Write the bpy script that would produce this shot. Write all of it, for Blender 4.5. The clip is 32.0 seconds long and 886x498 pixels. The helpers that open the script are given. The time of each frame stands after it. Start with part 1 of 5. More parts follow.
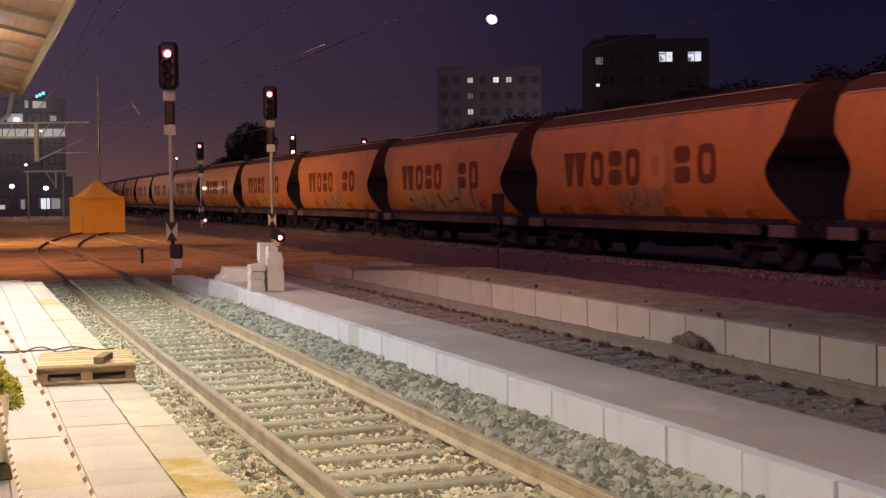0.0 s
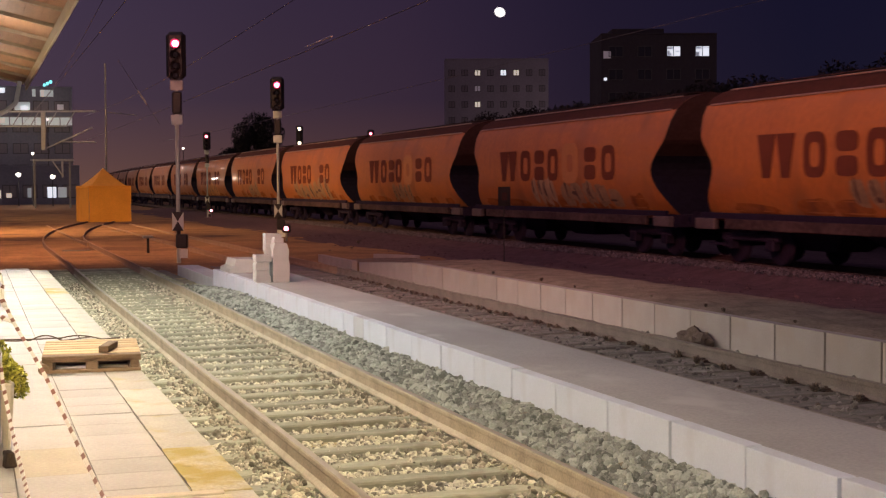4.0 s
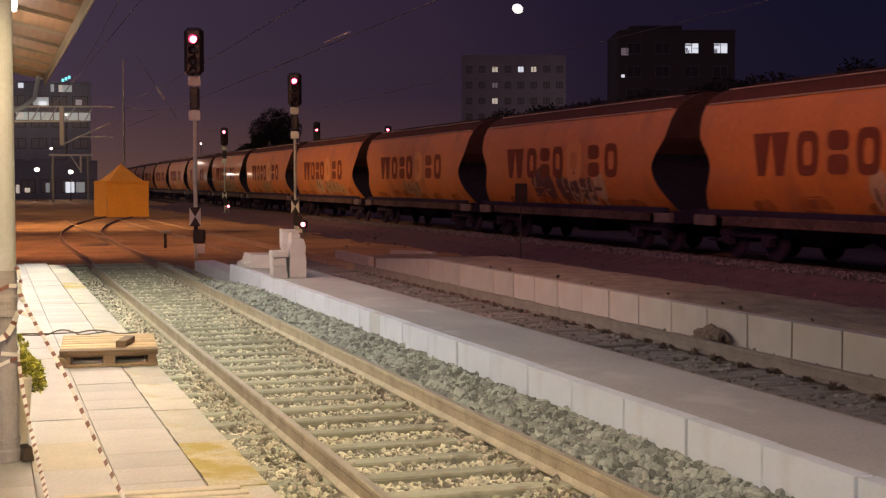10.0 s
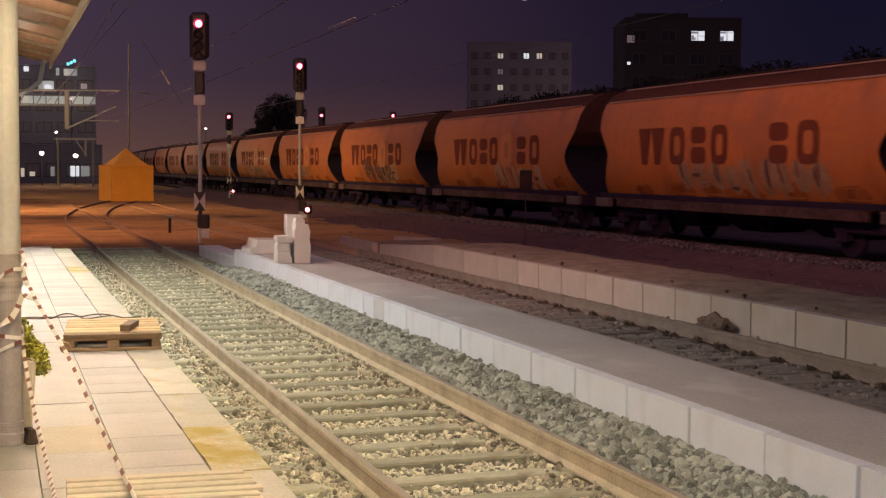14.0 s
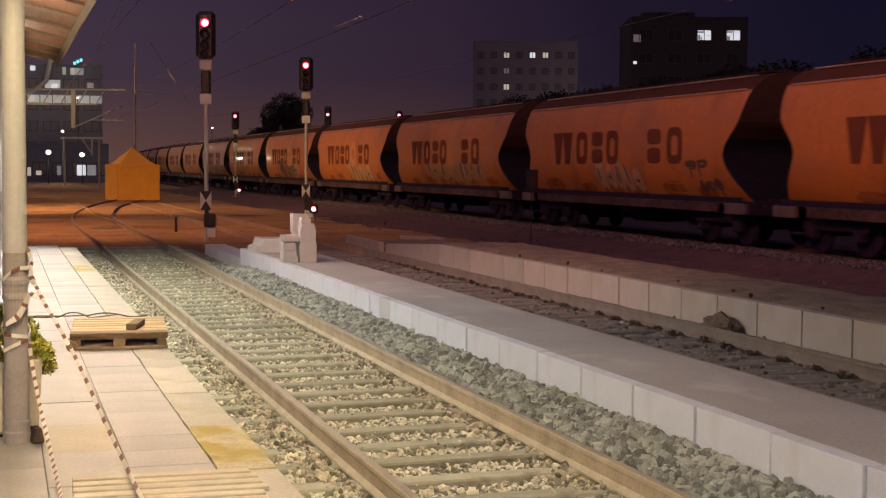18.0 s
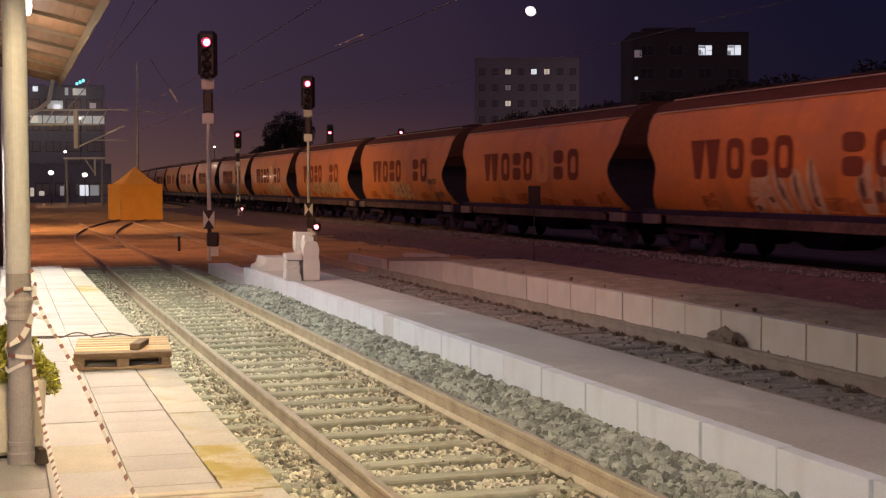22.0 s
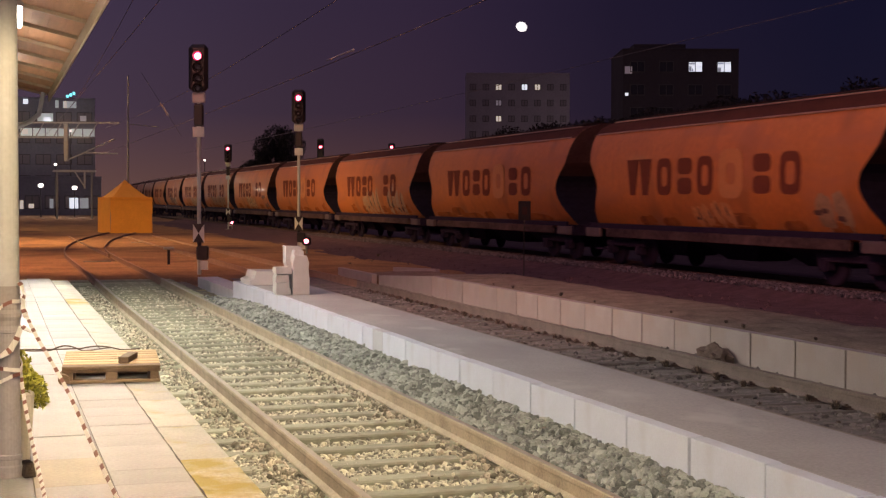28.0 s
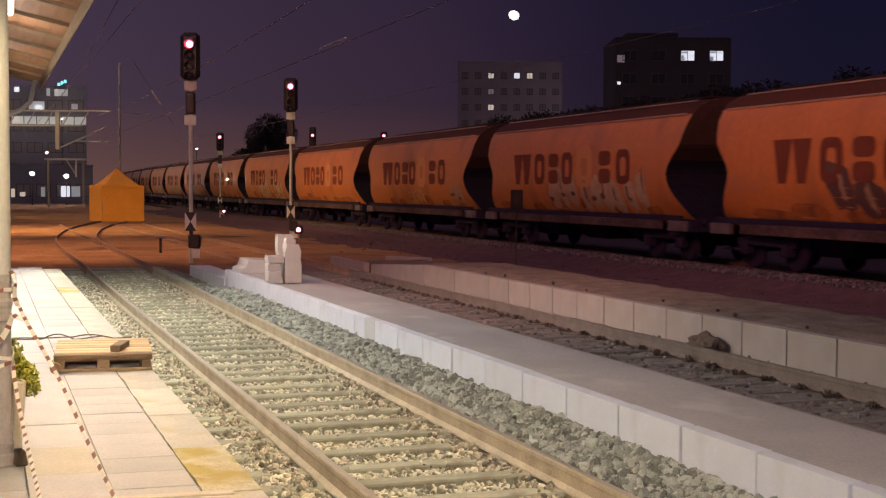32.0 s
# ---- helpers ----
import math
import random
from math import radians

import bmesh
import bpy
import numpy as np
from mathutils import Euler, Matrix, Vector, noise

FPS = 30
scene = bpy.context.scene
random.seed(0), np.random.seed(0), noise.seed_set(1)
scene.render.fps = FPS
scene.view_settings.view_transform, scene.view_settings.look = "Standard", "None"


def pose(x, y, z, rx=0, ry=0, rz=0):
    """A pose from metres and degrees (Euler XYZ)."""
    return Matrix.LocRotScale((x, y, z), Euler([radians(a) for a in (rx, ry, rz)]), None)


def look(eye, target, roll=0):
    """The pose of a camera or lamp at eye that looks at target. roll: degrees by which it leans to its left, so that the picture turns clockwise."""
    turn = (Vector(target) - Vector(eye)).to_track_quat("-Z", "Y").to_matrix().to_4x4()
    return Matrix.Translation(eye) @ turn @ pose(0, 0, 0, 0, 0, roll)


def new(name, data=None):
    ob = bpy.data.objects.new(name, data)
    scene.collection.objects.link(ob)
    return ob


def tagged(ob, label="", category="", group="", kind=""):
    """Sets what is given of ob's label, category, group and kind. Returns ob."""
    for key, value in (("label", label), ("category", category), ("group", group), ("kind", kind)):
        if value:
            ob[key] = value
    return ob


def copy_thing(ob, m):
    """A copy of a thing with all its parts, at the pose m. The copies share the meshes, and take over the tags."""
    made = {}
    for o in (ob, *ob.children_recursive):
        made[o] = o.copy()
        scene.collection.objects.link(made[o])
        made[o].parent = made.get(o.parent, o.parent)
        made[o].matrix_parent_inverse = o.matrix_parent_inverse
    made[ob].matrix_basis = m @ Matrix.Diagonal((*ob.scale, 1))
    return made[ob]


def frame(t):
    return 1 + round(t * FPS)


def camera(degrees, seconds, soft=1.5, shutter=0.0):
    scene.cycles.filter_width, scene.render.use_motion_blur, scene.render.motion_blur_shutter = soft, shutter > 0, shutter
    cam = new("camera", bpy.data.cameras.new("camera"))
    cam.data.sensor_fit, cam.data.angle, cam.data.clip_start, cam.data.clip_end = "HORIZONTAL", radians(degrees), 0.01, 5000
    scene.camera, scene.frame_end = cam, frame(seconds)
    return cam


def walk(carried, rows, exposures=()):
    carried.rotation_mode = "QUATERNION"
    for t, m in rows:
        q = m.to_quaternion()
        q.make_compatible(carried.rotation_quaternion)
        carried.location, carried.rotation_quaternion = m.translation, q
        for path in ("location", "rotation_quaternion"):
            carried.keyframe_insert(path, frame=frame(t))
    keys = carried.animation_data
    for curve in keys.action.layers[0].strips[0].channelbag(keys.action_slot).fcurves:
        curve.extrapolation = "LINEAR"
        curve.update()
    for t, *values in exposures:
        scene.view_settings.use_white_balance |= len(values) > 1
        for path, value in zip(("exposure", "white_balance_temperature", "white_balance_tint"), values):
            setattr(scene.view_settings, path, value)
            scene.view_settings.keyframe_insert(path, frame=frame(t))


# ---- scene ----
EYE = (0.0, 0.0, 1.873)
cam = camera(35.49, 32.0, soft=1.3, shutter=0.8)
# seconds, and the camera's turn in degrees (Euler XYZ)
TURNS = (
    (0, 87.678, 0.844, -19.117),
    (0.5, 87.669, 0.718, -19.109),
    (1, 87.627, 0.599, -19.090),
    (1.5, 87.574, 0.521, -19.055),
    (2, 87.528, 0.446, -18.980),
    (2.5, 87.504, 0.320, -18.947),
    (3, 87.481, 0.363, -18.884),
    (3.5, 87.399, 0.314, -18.887),
    (5.5, 87.353, 0.249, -18.687),
    (6, 87.356, 0.255, -18.607),
    (6.5, 87.329, 0.282, -18.586),
    (7, 87.314, 0.293, -18.533),
    (7.5, 87.282, 0.248, -18.457),
    (8, 87.283, 0.210, -18.415),
    (8.5, 87.250, 0.223, -18.324),
    (9, 87.244, 0.167, -18.280),
    (9.5, 87.219, 0.125, -18.200),
    (10, 87.226, 0.067, -18.161),
    (10.5, 87.255, 0.020, -18.123),
    (11, 87.210, -0.032, -18.104),
    (11.5, 87.101, -0.042, -18.059),
    (12, 87.059, -0.053, -18.012),
    (12.5, 86.988, -0.172, -18.013),
    (13, 86.970, -0.248, -17.998),
    (13.5, 86.767, -0.259, -17.970),
    (14, 86.660, -0.308, -17.965),
    (14.5, 86.592, -0.331, -17.904),
    (16.5, 86.487, -0.400, -17.785),
    (17, 86.512, -0.453, -17.735),
    (17.5, 86.542, -0.467, -17.678),
    (18, 86.629, -0.345, -17.716),
    (18.5, 86.751, -0.059, -17.559),
    (19, 86.846, -0.000, -17.550),
    (19.5, 86.950, 0.014, -17.565),
    (20, 87.045, 0.077, -17.556),
    (20.5, 87.124, 0.205, -17.585),
    (21, 87.204, 0.169, -17.550),
    (21.5, 87.273, 0.158, -17.572),
    (22, 87.332, 0.155, -17.616),
    (22.5, 87.451, 0.155, -17.642),
    (23, 87.561, 0.134, -17.692),
    (23.5, 87.624, 0.109, -17.695),
    (24, 87.655, 0.068, -17.721),
    (24.5, 87.717, 0.003, -17.774),
    (25, 87.747, -0.021, -17.765),
    (25.5, 87.821, -0.162, -17.795),
    (27.5, 87.992, -0.183, -17.948),
    (28, 87.943, -0.153, -18.019),
    (28.5, 87.870, -0.168, -18.093),
    (29, 87.860, -0.181, -18.187),
    (29.5, 87.799, -0.194, -18.263),
    (30, 87.688, -0.222, -18.332),
    (30.5, 87.611, -0.229, -18.307),
    (31, 87.546, -0.221, -18.345),
    (31.5, 87.560, -0.260, -18.351),
    (32, 87.475, -0.210, -18.341),
)
walk(cam, [(t, pose(*EYE, rx, ry, rz)) for t, rx, ry, rz in TURNS], exposures=[
    (0, 0.26, 6460, 16), (6, 0.26, 6510, 16), (9, 0.11, 6570, 15), (12, 0.09, 6650, 15), (14, 0.10, 6720, 15),
    (17, 0.06, 6710, 16), (19, 0.04, 6640, 16), (23, 0.21, 6560, 16), (28, 0.24, 6460, 17), (32, 0.24, 6510, 17)])

# ---- world and lights ----
world = bpy.data.worlds.new("night_sky")
scene.world = world
world.use_nodes = True
wn, wl = world.node_tree.nodes, world.node_tree.links
wn.clear()
w_out, w_bg = wn.new("ShaderNodeOutputWorld"), wn.new("ShaderNodeBackground")
w_ramp, w_map, w_sep, w_co = (wn.new("ShaderNodeValToRGB"), wn.new("ShaderNodeMapRange"),
                              wn.new("ShaderNodeSeparateXYZ"), wn.new("ShaderNodeTexCoord"))
wl.new(w_co.outputs["Generated"], w_sep.inputs[0])
wl.new(w_sep.outputs["Z"], w_map.inputs["Value"])
w_map.inputs["From Min"].default_value, w_map.inputs["From Max"].default_value = -0.05, 0.60
wl.new(w_map.outputs[0], w_ramp.inputs[0])
w_ramp.color_ramp.elements[0].color = (0.082, 0.046, 0.031, 1)
for w_at, w_colour in ((0.172, (0.026, 0.0195, 0.037, 1)), (0.29, (0.021, 0.0166, 0.0388, 1))):
    w_ramp.color_ramp.elements.new(w_at).color = w_colour
w_ramp.color_ramp.elements[3].color = (0.075, 0.062, 0.115, 1)
# warm haze over the lit town, bluer over the dark yard
w_tint, w_mix = wn.new("ShaderNodeValToRGB"), wn.new("ShaderNodeMix")
w_tint.color_ramp.elements[0].position, w_tint.color_ramp.elements[1].position = 0.0, 0.55
w_tint.color_ramp.elements[0].color = (1.15, 1.01, 0.79, 1)
w_tint.color_ramp.elements[1].color = (0.53, 0.60, 0.82, 1)
for w_at, w_colour in ((0.20, (1.14, 0.93, 0.79, 1)), (0.30, (1.25, 0.97, 0.90, 1)), (0.42, (0.98, 0.87, 0.98, 1))):
    w_tint.color_ramp.elements.new(w_at).color = w_colour
wl.new(w_sep.outputs["X"], w_tint.inputs[0])
w_mix.data_type, w_mix.blend_type = "RGBA", "MULTIPLY"
w_mix.inputs[0].default_value = 1.0
wl.new(w_ramp.outputs[0], w_mix.inputs[6])
wl.new(w_tint.outputs[0], w_mix.inputs[7])
wl.new(w_mix.outputs[2], w_bg.inputs["Color"])
# the town's glow fades towards the dark side of the yard
w_side = wn.new("ShaderNodeMapRange")
wl.new(w_sep.outputs["X"], w_side.inputs["Value"])
w_side.inputs["From Min"].default_value, w_side.inputs["From Max"].default_value = 0.0, 0.42
w_side.inputs["To Min"].default_value, w_side.inputs["To Max"].default_value = 1.85, 0.55
wl.new(w_side.outputs[0], w_bg.inputs["Strength"])
wl.new(w_bg.outputs[0], w_out.inputs[0])


def lamp_at(place, watts, colour, radius, kind="POINT", target=None, cone=120, blend=0.6):
    data = bpy.data.lights.new("lamp_light", kind)
    data.energy, data.color, data.shadow_soft_size = watts, colour, radius
    if kind == "SPOT":
        data.spot_size, data.spot_blend = radians(cone), blend
    ob = new("lamp_light", data)
    ob.matrix_world = look(place, target) if target else pose(*place)
    return ob


CANOPY_LAMPS = ((0.27, 14.7, 3.81), (0.27, 19.2, 3.81), (0.27, 23.8, 3.81), (0.27, 10.2, 3.81), (0.27, 5.7, 3.81), (0.27, 1.2, 3.81), (0.27, -3.3, 3.81))
LAMP_TINTS = ((0.97, 0.94, 0.76), (0.97, 0.94, 0.76), (0.98, 0.93, 0.76), (1.0, 0.83, 0.57), (1.0, 0.79, 0.42), (1.0, 0.85, 0.68), (0.95, 0.93, 1.0))
LAMP_WATTS = (500, 680, 820, 530, 330, 520, 800)
for place, tint, watts in zip(CANOPY_LAMPS, LAMP_TINTS, LAMP_WATTS):
    lamp_at((place[0], place[1], place[2] - 0.22), watts, tint, 0.06, "SPOT", (place[0] + 0.35, place[1], 0), 150, 0.2)
for place in CANOPY_LAMPS[:4]:
    lamp_at((place[0], place[1], place[2] - 0.1), 14, LAMP_TINTS[0], 0.05)
# unseen masts added as yard light, then per floodlight: mast, watts, tint, aim, cone
UNSEEN_MASTS = ((-7.0, 10.0, 13.0), (-6.5, 40.0, 12.0), (-6.5, 62.0, 9.0), (-8.0, 90.0, 15.2), (-9.0, 130.0, 10.0))
MAST_LIGHTS = ((0, 15500, (1.0, 0.40, 0.28), (17, 35, 2.5), 66), (1, 13000, (1.0, 0.50, 0.22), (1, 45, 0), 80), (1, 5400, (1.0, 0.60, 0.24), (17, 74, 2), 92),
               (2, 22000, (1.0, 0.55, 0.22), (3, 67, 0), 92), (3, 9000, (1.0, 0.66, 0.24), (12, 100, 1), 110), (4, 7500, (1.0, 0.66, 0.28), (20, 138, 2), 110))
for k, watts, tint, aim, cone in MAST_LIGHTS:
    mx, my, mz = UNSEEN_MASTS[k]
    lamp_at((mx + 0.6, my, mz - 0.4), watts, tint, 0.9, "SPOT", aim, cone, 1.0)
# the fourth has no street lamp: a fill added for the town facade
for place in ((4.99, 154.5, 3.6), (8.48, 153.5, 3.4), (10.8, 203.0, 12.2), (2.0, 203.0, 12.0)):
    lamp_at(place, 350, (1.0, 0.9, 0.75), 0.2)
# two unseen fill lights added to brighten the facades of the flats
lamp_at((97.0, 212.0, 6.0), 950, (1.0, 0.85, 0.8), 0.3)
lamp_at((78.0, 138.0, 5.0), 200, (0.9, 0.8, 1.0), 0.3)


# ---- materials ----
def material(name, base, rough=0.8, metal=0.0, spread=0.25, scale=8.0, fine=60.0, bump=0.3, stain=None, stain_at=0.55,
             stain_scale=1.5, own=0.0, island=0.0, coat=0.0, grain=None, gloss=0.5, stain_grain=(1, 1, 1), dust=None):
    """A surface with two scales of variation, fine relief and stains; own: variation from piece to piece."""
    m = bpy.data.materials.new(name)
    m.use_nodes = True
    n, l = m.node_tree.nodes, m.node_tree.links
    b = n["Principled BSDF"]
    b.inputs["Roughness"].default_value, b.inputs["Metallic"].default_value = rough, metal
    b.inputs["Specular IOR Level"].default_value = gloss
    b.inputs["Coat Weight"].default_value = coat
    b.inputs["Coat Roughness"].default_value = 0.05
    co = n.new("ShaderNodeTexCoord")
    vec = co.outputs["Object"]
    if grain:
        mp = n.new("ShaderNodeMapping")
        mp.inputs["Scale"].default_value = grain
        l.new(vec, mp.inputs[0])
        vec = mp.outputs[0]
    n1, n2 = n.new("ShaderNodeTexNoise"), n.new("ShaderNodeTexNoise")
    n1.inputs["Scale"].default_value, n1.inputs["Detail"].default_value = scale, 5
    n2.inputs["Scale"].default_value, n2.inputs["Detail"].default_value = fine, 3
    l.new(vec, n1.inputs[0]), l.new(vec, n2.inputs[0])
    mix = n.new("ShaderNodeMath")
    mix.operation = "MULTIPLY_ADD"
    mix.inputs[1].default_value = 0.5
    l.new(n2.outputs[0], mix.inputs[0])
    half = n.new("ShaderNodeMath")
    half.operation = "MULTIPLY"
    half.inputs[1].default_value = 0.5
    l.new(n1.outputs[0], half.inputs[0])
    l.new(half.outputs[0], mix.inputs[2])
    value = mix.outputs[0]
    if own or island:
        rnd = n.new("ShaderNodeObjectInfo").outputs["Random"] if own else n.new("ShaderNodeNewGeometry").outputs["Random Per Island"]
        add = n.new("ShaderNodeMath")
        add.operation = "MULTIPLY_ADD"
        add.inputs[1].default_value = own or island
        sub = n.new("ShaderNodeMath")
        sub.operation = "SUBTRACT"
        sub.inputs[1].default_value = (own or island) / 2
        l.new(value, sub.inputs[0])
        l.new(rnd, add.inputs[0]), l.new(sub.outputs[0], add.inputs[2])
        value = add.outputs[0]
    ramp = n.new("ShaderNodeValToRGB")
    e = ramp.color_ramp.elements
    e[0].position, e[1].position = 0.3, 0.7
    e[0].color = tuple(max(0, c * (1 - spread)) for c in base) + (1,)
    e[1].color = tuple(min(1, c * (1 + spread)) for c in base) + (1,)
    l.new(value, ramp.inputs[0])
    colour = ramp.outputs[0]
    layers = [(stain, stain_at, stain_scale, stain_grain)] if stain else []
    for stain, stain_at, stain_scale, stain_grain in layers + ([dust] if dust else []):
        n3 = n.new("ShaderNodeTexNoise")
        n3.inputs["Scale"].default_value, n3.inputs["Detail"].default_value = stain_scale, 6
        mp3 = n.new("ShaderNodeMapping")
        mp3.inputs["Scale"].default_value = stain_grain
        l.new(co.outputs["Object"], mp3.inputs[0])
        l.new(mp3.outputs[0], n3.inputs[0])
        r3 = n.new("ShaderNodeValToRGB")
        r3.color_ramp.elements[0].position, r3.color_ramp.elements[1].position = stain_at, stain_at + 0.14
        l.new(n3.outputs[0], r3.inputs[0])
        mx = n.new("ShaderNodeMix")
        mx.data_type = "RGBA"
        l.new(r3.outputs[0], mx.inputs[0])
        l.new(colour, mx.inputs[6])
        mx.inputs[7].default_value = (*stain, 1)
        colour = mx.outputs[2]
    l.new(colour, b.inputs["Base Color"])
    if bump:
        bp = n.new("ShaderNodeBump")
        bp.inputs["Strength"].default_value, bp.inputs["Distance"].default_value = bump, 0.02
        l.new(mix.outputs[0], bp.inputs["Height"])
        l.new(bp.outputs[0], b.inputs["Normal"])
    return m


def glow(name, colour, strength):
    m = bpy.data.materials.new(name)
    m.use_nodes = True
    b = m.node_tree.nodes["Principled BSDF"]
    b.inputs["Base Color"].default_value = (*colour, 1)
    b.inputs["Emission Color"].default_value = (*colour, 1)
    b.inputs["Emission Strength"].default_value = strength
    return m


M_SOIL = material("soil", (0.25, 0.145, 0.075), 0.95, spread=0.5, scale=0.6, fine=9, bump=0.8, stain=(0.10, 0.055, 0.04), stain_scale=0.25, gloss=0.12)
M_BALLAST = material("ballast_stone", (0.49, 0.475, 0.37), 0.9, spread=0.55, scale=6, fine=60, bump=0.3, island=0.7)
M_BALLAST_BROWN = material("rust_stained_stone", (0.40, 0.365, 0.28), 0.9, spread=0.55, scale=6, fine=60, bump=0.3, island=0.6)
M_BALLAST_NEW = material("fresh_grey_ballast", (0.275, 0.295, 0.262), 0.9, spread=0.55, scale=6, fine=60, bump=0.3, island=0.45)
M_BALLAST_BED = material("ballast_bed", (0.19, 0.175, 0.135), 0.95, spread=0.5, scale=14, fine=45, bump=1.0, stain=(0.36, 0.31, 0.17), stain_at=0.5, stain_scale=2.4)
M_DIRT_BED = material("dirt_track_bed", (0.18, 0.16, 0.148), 0.95, spread=0.5, scale=5, fine=30, bump=1.0, gloss=0.12)
M_DARK_STONE = material("dirty_stone", (0.17, 0.155, 0.148), 0.95, spread=0.5, scale=9, fine=60, bump=0.4, island=0.5)
M_SLEEPER = material("weathered_sleeper", (0.345, 0.345, 0.255), 0.9, spread=0.25, scale=7, fine=50, bump=0.5, own=0.3, grain=(0.35, 1, 1),
                     stain=(0.27, 0.25, 0.18), stain_at=0.56, stain_scale=4)
M_SLEEPER_DARK = material("oily_sleeper", (0.138, 0.122, 0.112), 0.9, spread=0.35, scale=5, fine=40, bump=0.5, own=0.3, grain=(0.25, 1, 1))
M_RAIL_OLD = material("dark_rusty_rail", (0.145, 0.116, 0.105), 0.8, 0.1, spread=0.35, scale=4, fine=60, bump=0.2)
M_RAIL_OLD_TOP = material("dull_running_face", (0.19, 0.15, 0.125), 0.6, 0.3, spread=0.2, scale=3, fine=80, bump=0.05)
M_HEAP = material("dark_crumbly_soil", (0.115, 0.088, 0.073), 0.95, spread=0.5, scale=9, fine=40, bump=1.0, gloss=0.12)
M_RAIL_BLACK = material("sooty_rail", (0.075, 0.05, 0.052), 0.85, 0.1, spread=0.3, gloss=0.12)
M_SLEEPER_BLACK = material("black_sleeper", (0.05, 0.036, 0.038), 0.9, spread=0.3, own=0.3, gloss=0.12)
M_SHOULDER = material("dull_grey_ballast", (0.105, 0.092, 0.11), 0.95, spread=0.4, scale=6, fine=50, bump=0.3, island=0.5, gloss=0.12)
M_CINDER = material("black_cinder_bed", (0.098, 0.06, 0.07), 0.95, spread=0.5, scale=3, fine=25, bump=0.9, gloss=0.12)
M_FILL = material("trodden_soil", (0.18, 0.138, 0.11), 0.95, spread=0.5, scale=2.5, fine=25, bump=0.8, gloss=0.12)
M_RAIL = material("dusty_rail", (0.37, 0.325, 0.238), 0.75, 0.1, spread=0.3, scale=4, fine=60, bump=0.2)
M_RAIL_WEB = material("rusty_rail_web", (0.34, 0.28, 0.20), 0.85, 0.1, spread=0.35, scale=4, fine=60, bump=0.25)
M_RAIL_TOP = material("rail_running_face", (0.38, 0.33, 0.27), 0.5, 0.3, spread=0.15, scale=3, fine=80, bump=0.05)
M_RAIL_EARTH = material("earth_coloured_rail", (0.24, 0.155, 0.105), 0.85, 0.1, spread=0.3, scale=4, fine=60, bump=0.2)
M_CLIP = material("rusty_clip", (0.09, 0.06, 0.045), 0.8, 0.3, spread=0.3)
M_SLAB = material("pale_platform_slab", (0.44, 0.42, 0.41), 0.85, spread=0.14, scale=3, fine=45, bump=0.12, own=0.25,
                  stain=(0.44, 0.36, 0.25), stain_at=0.60, stain_scale=1.1)
M_SLAB_BEIGE = material("beige_platform_slab", (0.47, 0.42, 0.335), 0.85, spread=0.16, scale=3, fine=45, bump=0.12, stain=(0.42, 0.36, 0.25), stain_at=0.55, stain_scale=1.6)
M_SLAB_EDGE = material("yellowed_edge_slab", (0.465, 0.44, 0.39), 0.85, spread=0.2, scale=3, fine=45, bump=0.15, own=0.25,
                       stain=(0.42, 0.36, 0.20), stain_at=0.52, stain_scale=2.3)
M_JOINT = material("dark_joint_grit", (0.07, 0.055, 0.045), 0.95, spread=0.4)
M_MOSS = material("mossy_edge_slab", (0.50, 0.46, 0.34), 0.95, spread=0.35, scale=4, fine=50, bump=0.4, stain=(0.39, 0.31, 0.09), stain_at=0.40, stain_scale=2.6,
                  dust=((0.25, 0.20, 0.07), 0.56, 4.2, (1, 1, 1)))
M_CONCRETE_BASE = material("platform_base_concrete", (0.25, 0.22, 0.19), 0.9, spread=0.25)
M_BLOCK = material("new_concrete_block", (0.49, 0.53, 0.615), 0.85, spread=0.08, scale=2.5, fine=70, bump=0.08, own=0.2,
                   stain=(0.45, 0.475, 0.54), stain_at=0.6, stain_scale=2.2)
M_BLOCK_DARK = material("damp_concrete_block", (0.41, 0.425, 0.465), 0.85, spread=0.1, scale=2.5, fine=70, bump=0.08)
M_TOP = material("smooth_concrete_top", (0.31, 0.30, 0.305), 0.8, spread=0.2, scale=0.7, fine=40, bump=0.06,
                 stain=(0.27, 0.255, 0.26), stain_at=0.52, stain_scale=0.7, stain_grain=(1, 0.4, 1), dust=((0.38, 0.372, 0.38), 0.58, 1.9, (1, 0.6, 1)))
M_BLOCK_OLD = material("sandy_concrete_block", (0.295, 0.26, 0.25), 0.9, spread=0.15, scale=2.5, fine=60, bump=0.12, own=0.25,
                       stain=(0.30, 0.25, 0.225), stain_at=0.6, stain_scale=1.4)
M_PRECAST = material("pale_green_grey_precast_concrete", (0.38, 0.395, 0.385), 0.85, spread=0.12, scale=4, fine=60, bump=0.1)
M_WOOD_PALE = material("pale_new_pallet_wood", (0.56, 0.41, 0.23), 0.8, spread=0.25, scale=3, fine=30, bump=0.2, own=0.3, grain=(1, 8, 8))
M_WOOD_NEW = material("bleached_pallet_wood", (0.56, 0.50, 0.39), 0.8, spread=0.2, scale=3, fine=30, bump=0.2, own=0.3, grain=(1, 8, 8))
M_WOOD = material("raw_pallet_wood", (0.21, 0.14, 0.085), 0.8, spread=0.3, scale=3, fine=30, bump=0.25, own=0.3, grain=(1, 8, 8))
M_SOFFIT = material("varnished_soffit_boards", (0.39, 0.19, 0.092), 0.7, spread=0.25, scale=2, fine=25, bump=0.15, grain=(6, 0.5, 6))
M_RAFTER = material("painted_rafter", (0.40, 0.29, 0.20), 0.7, spread=0.12)
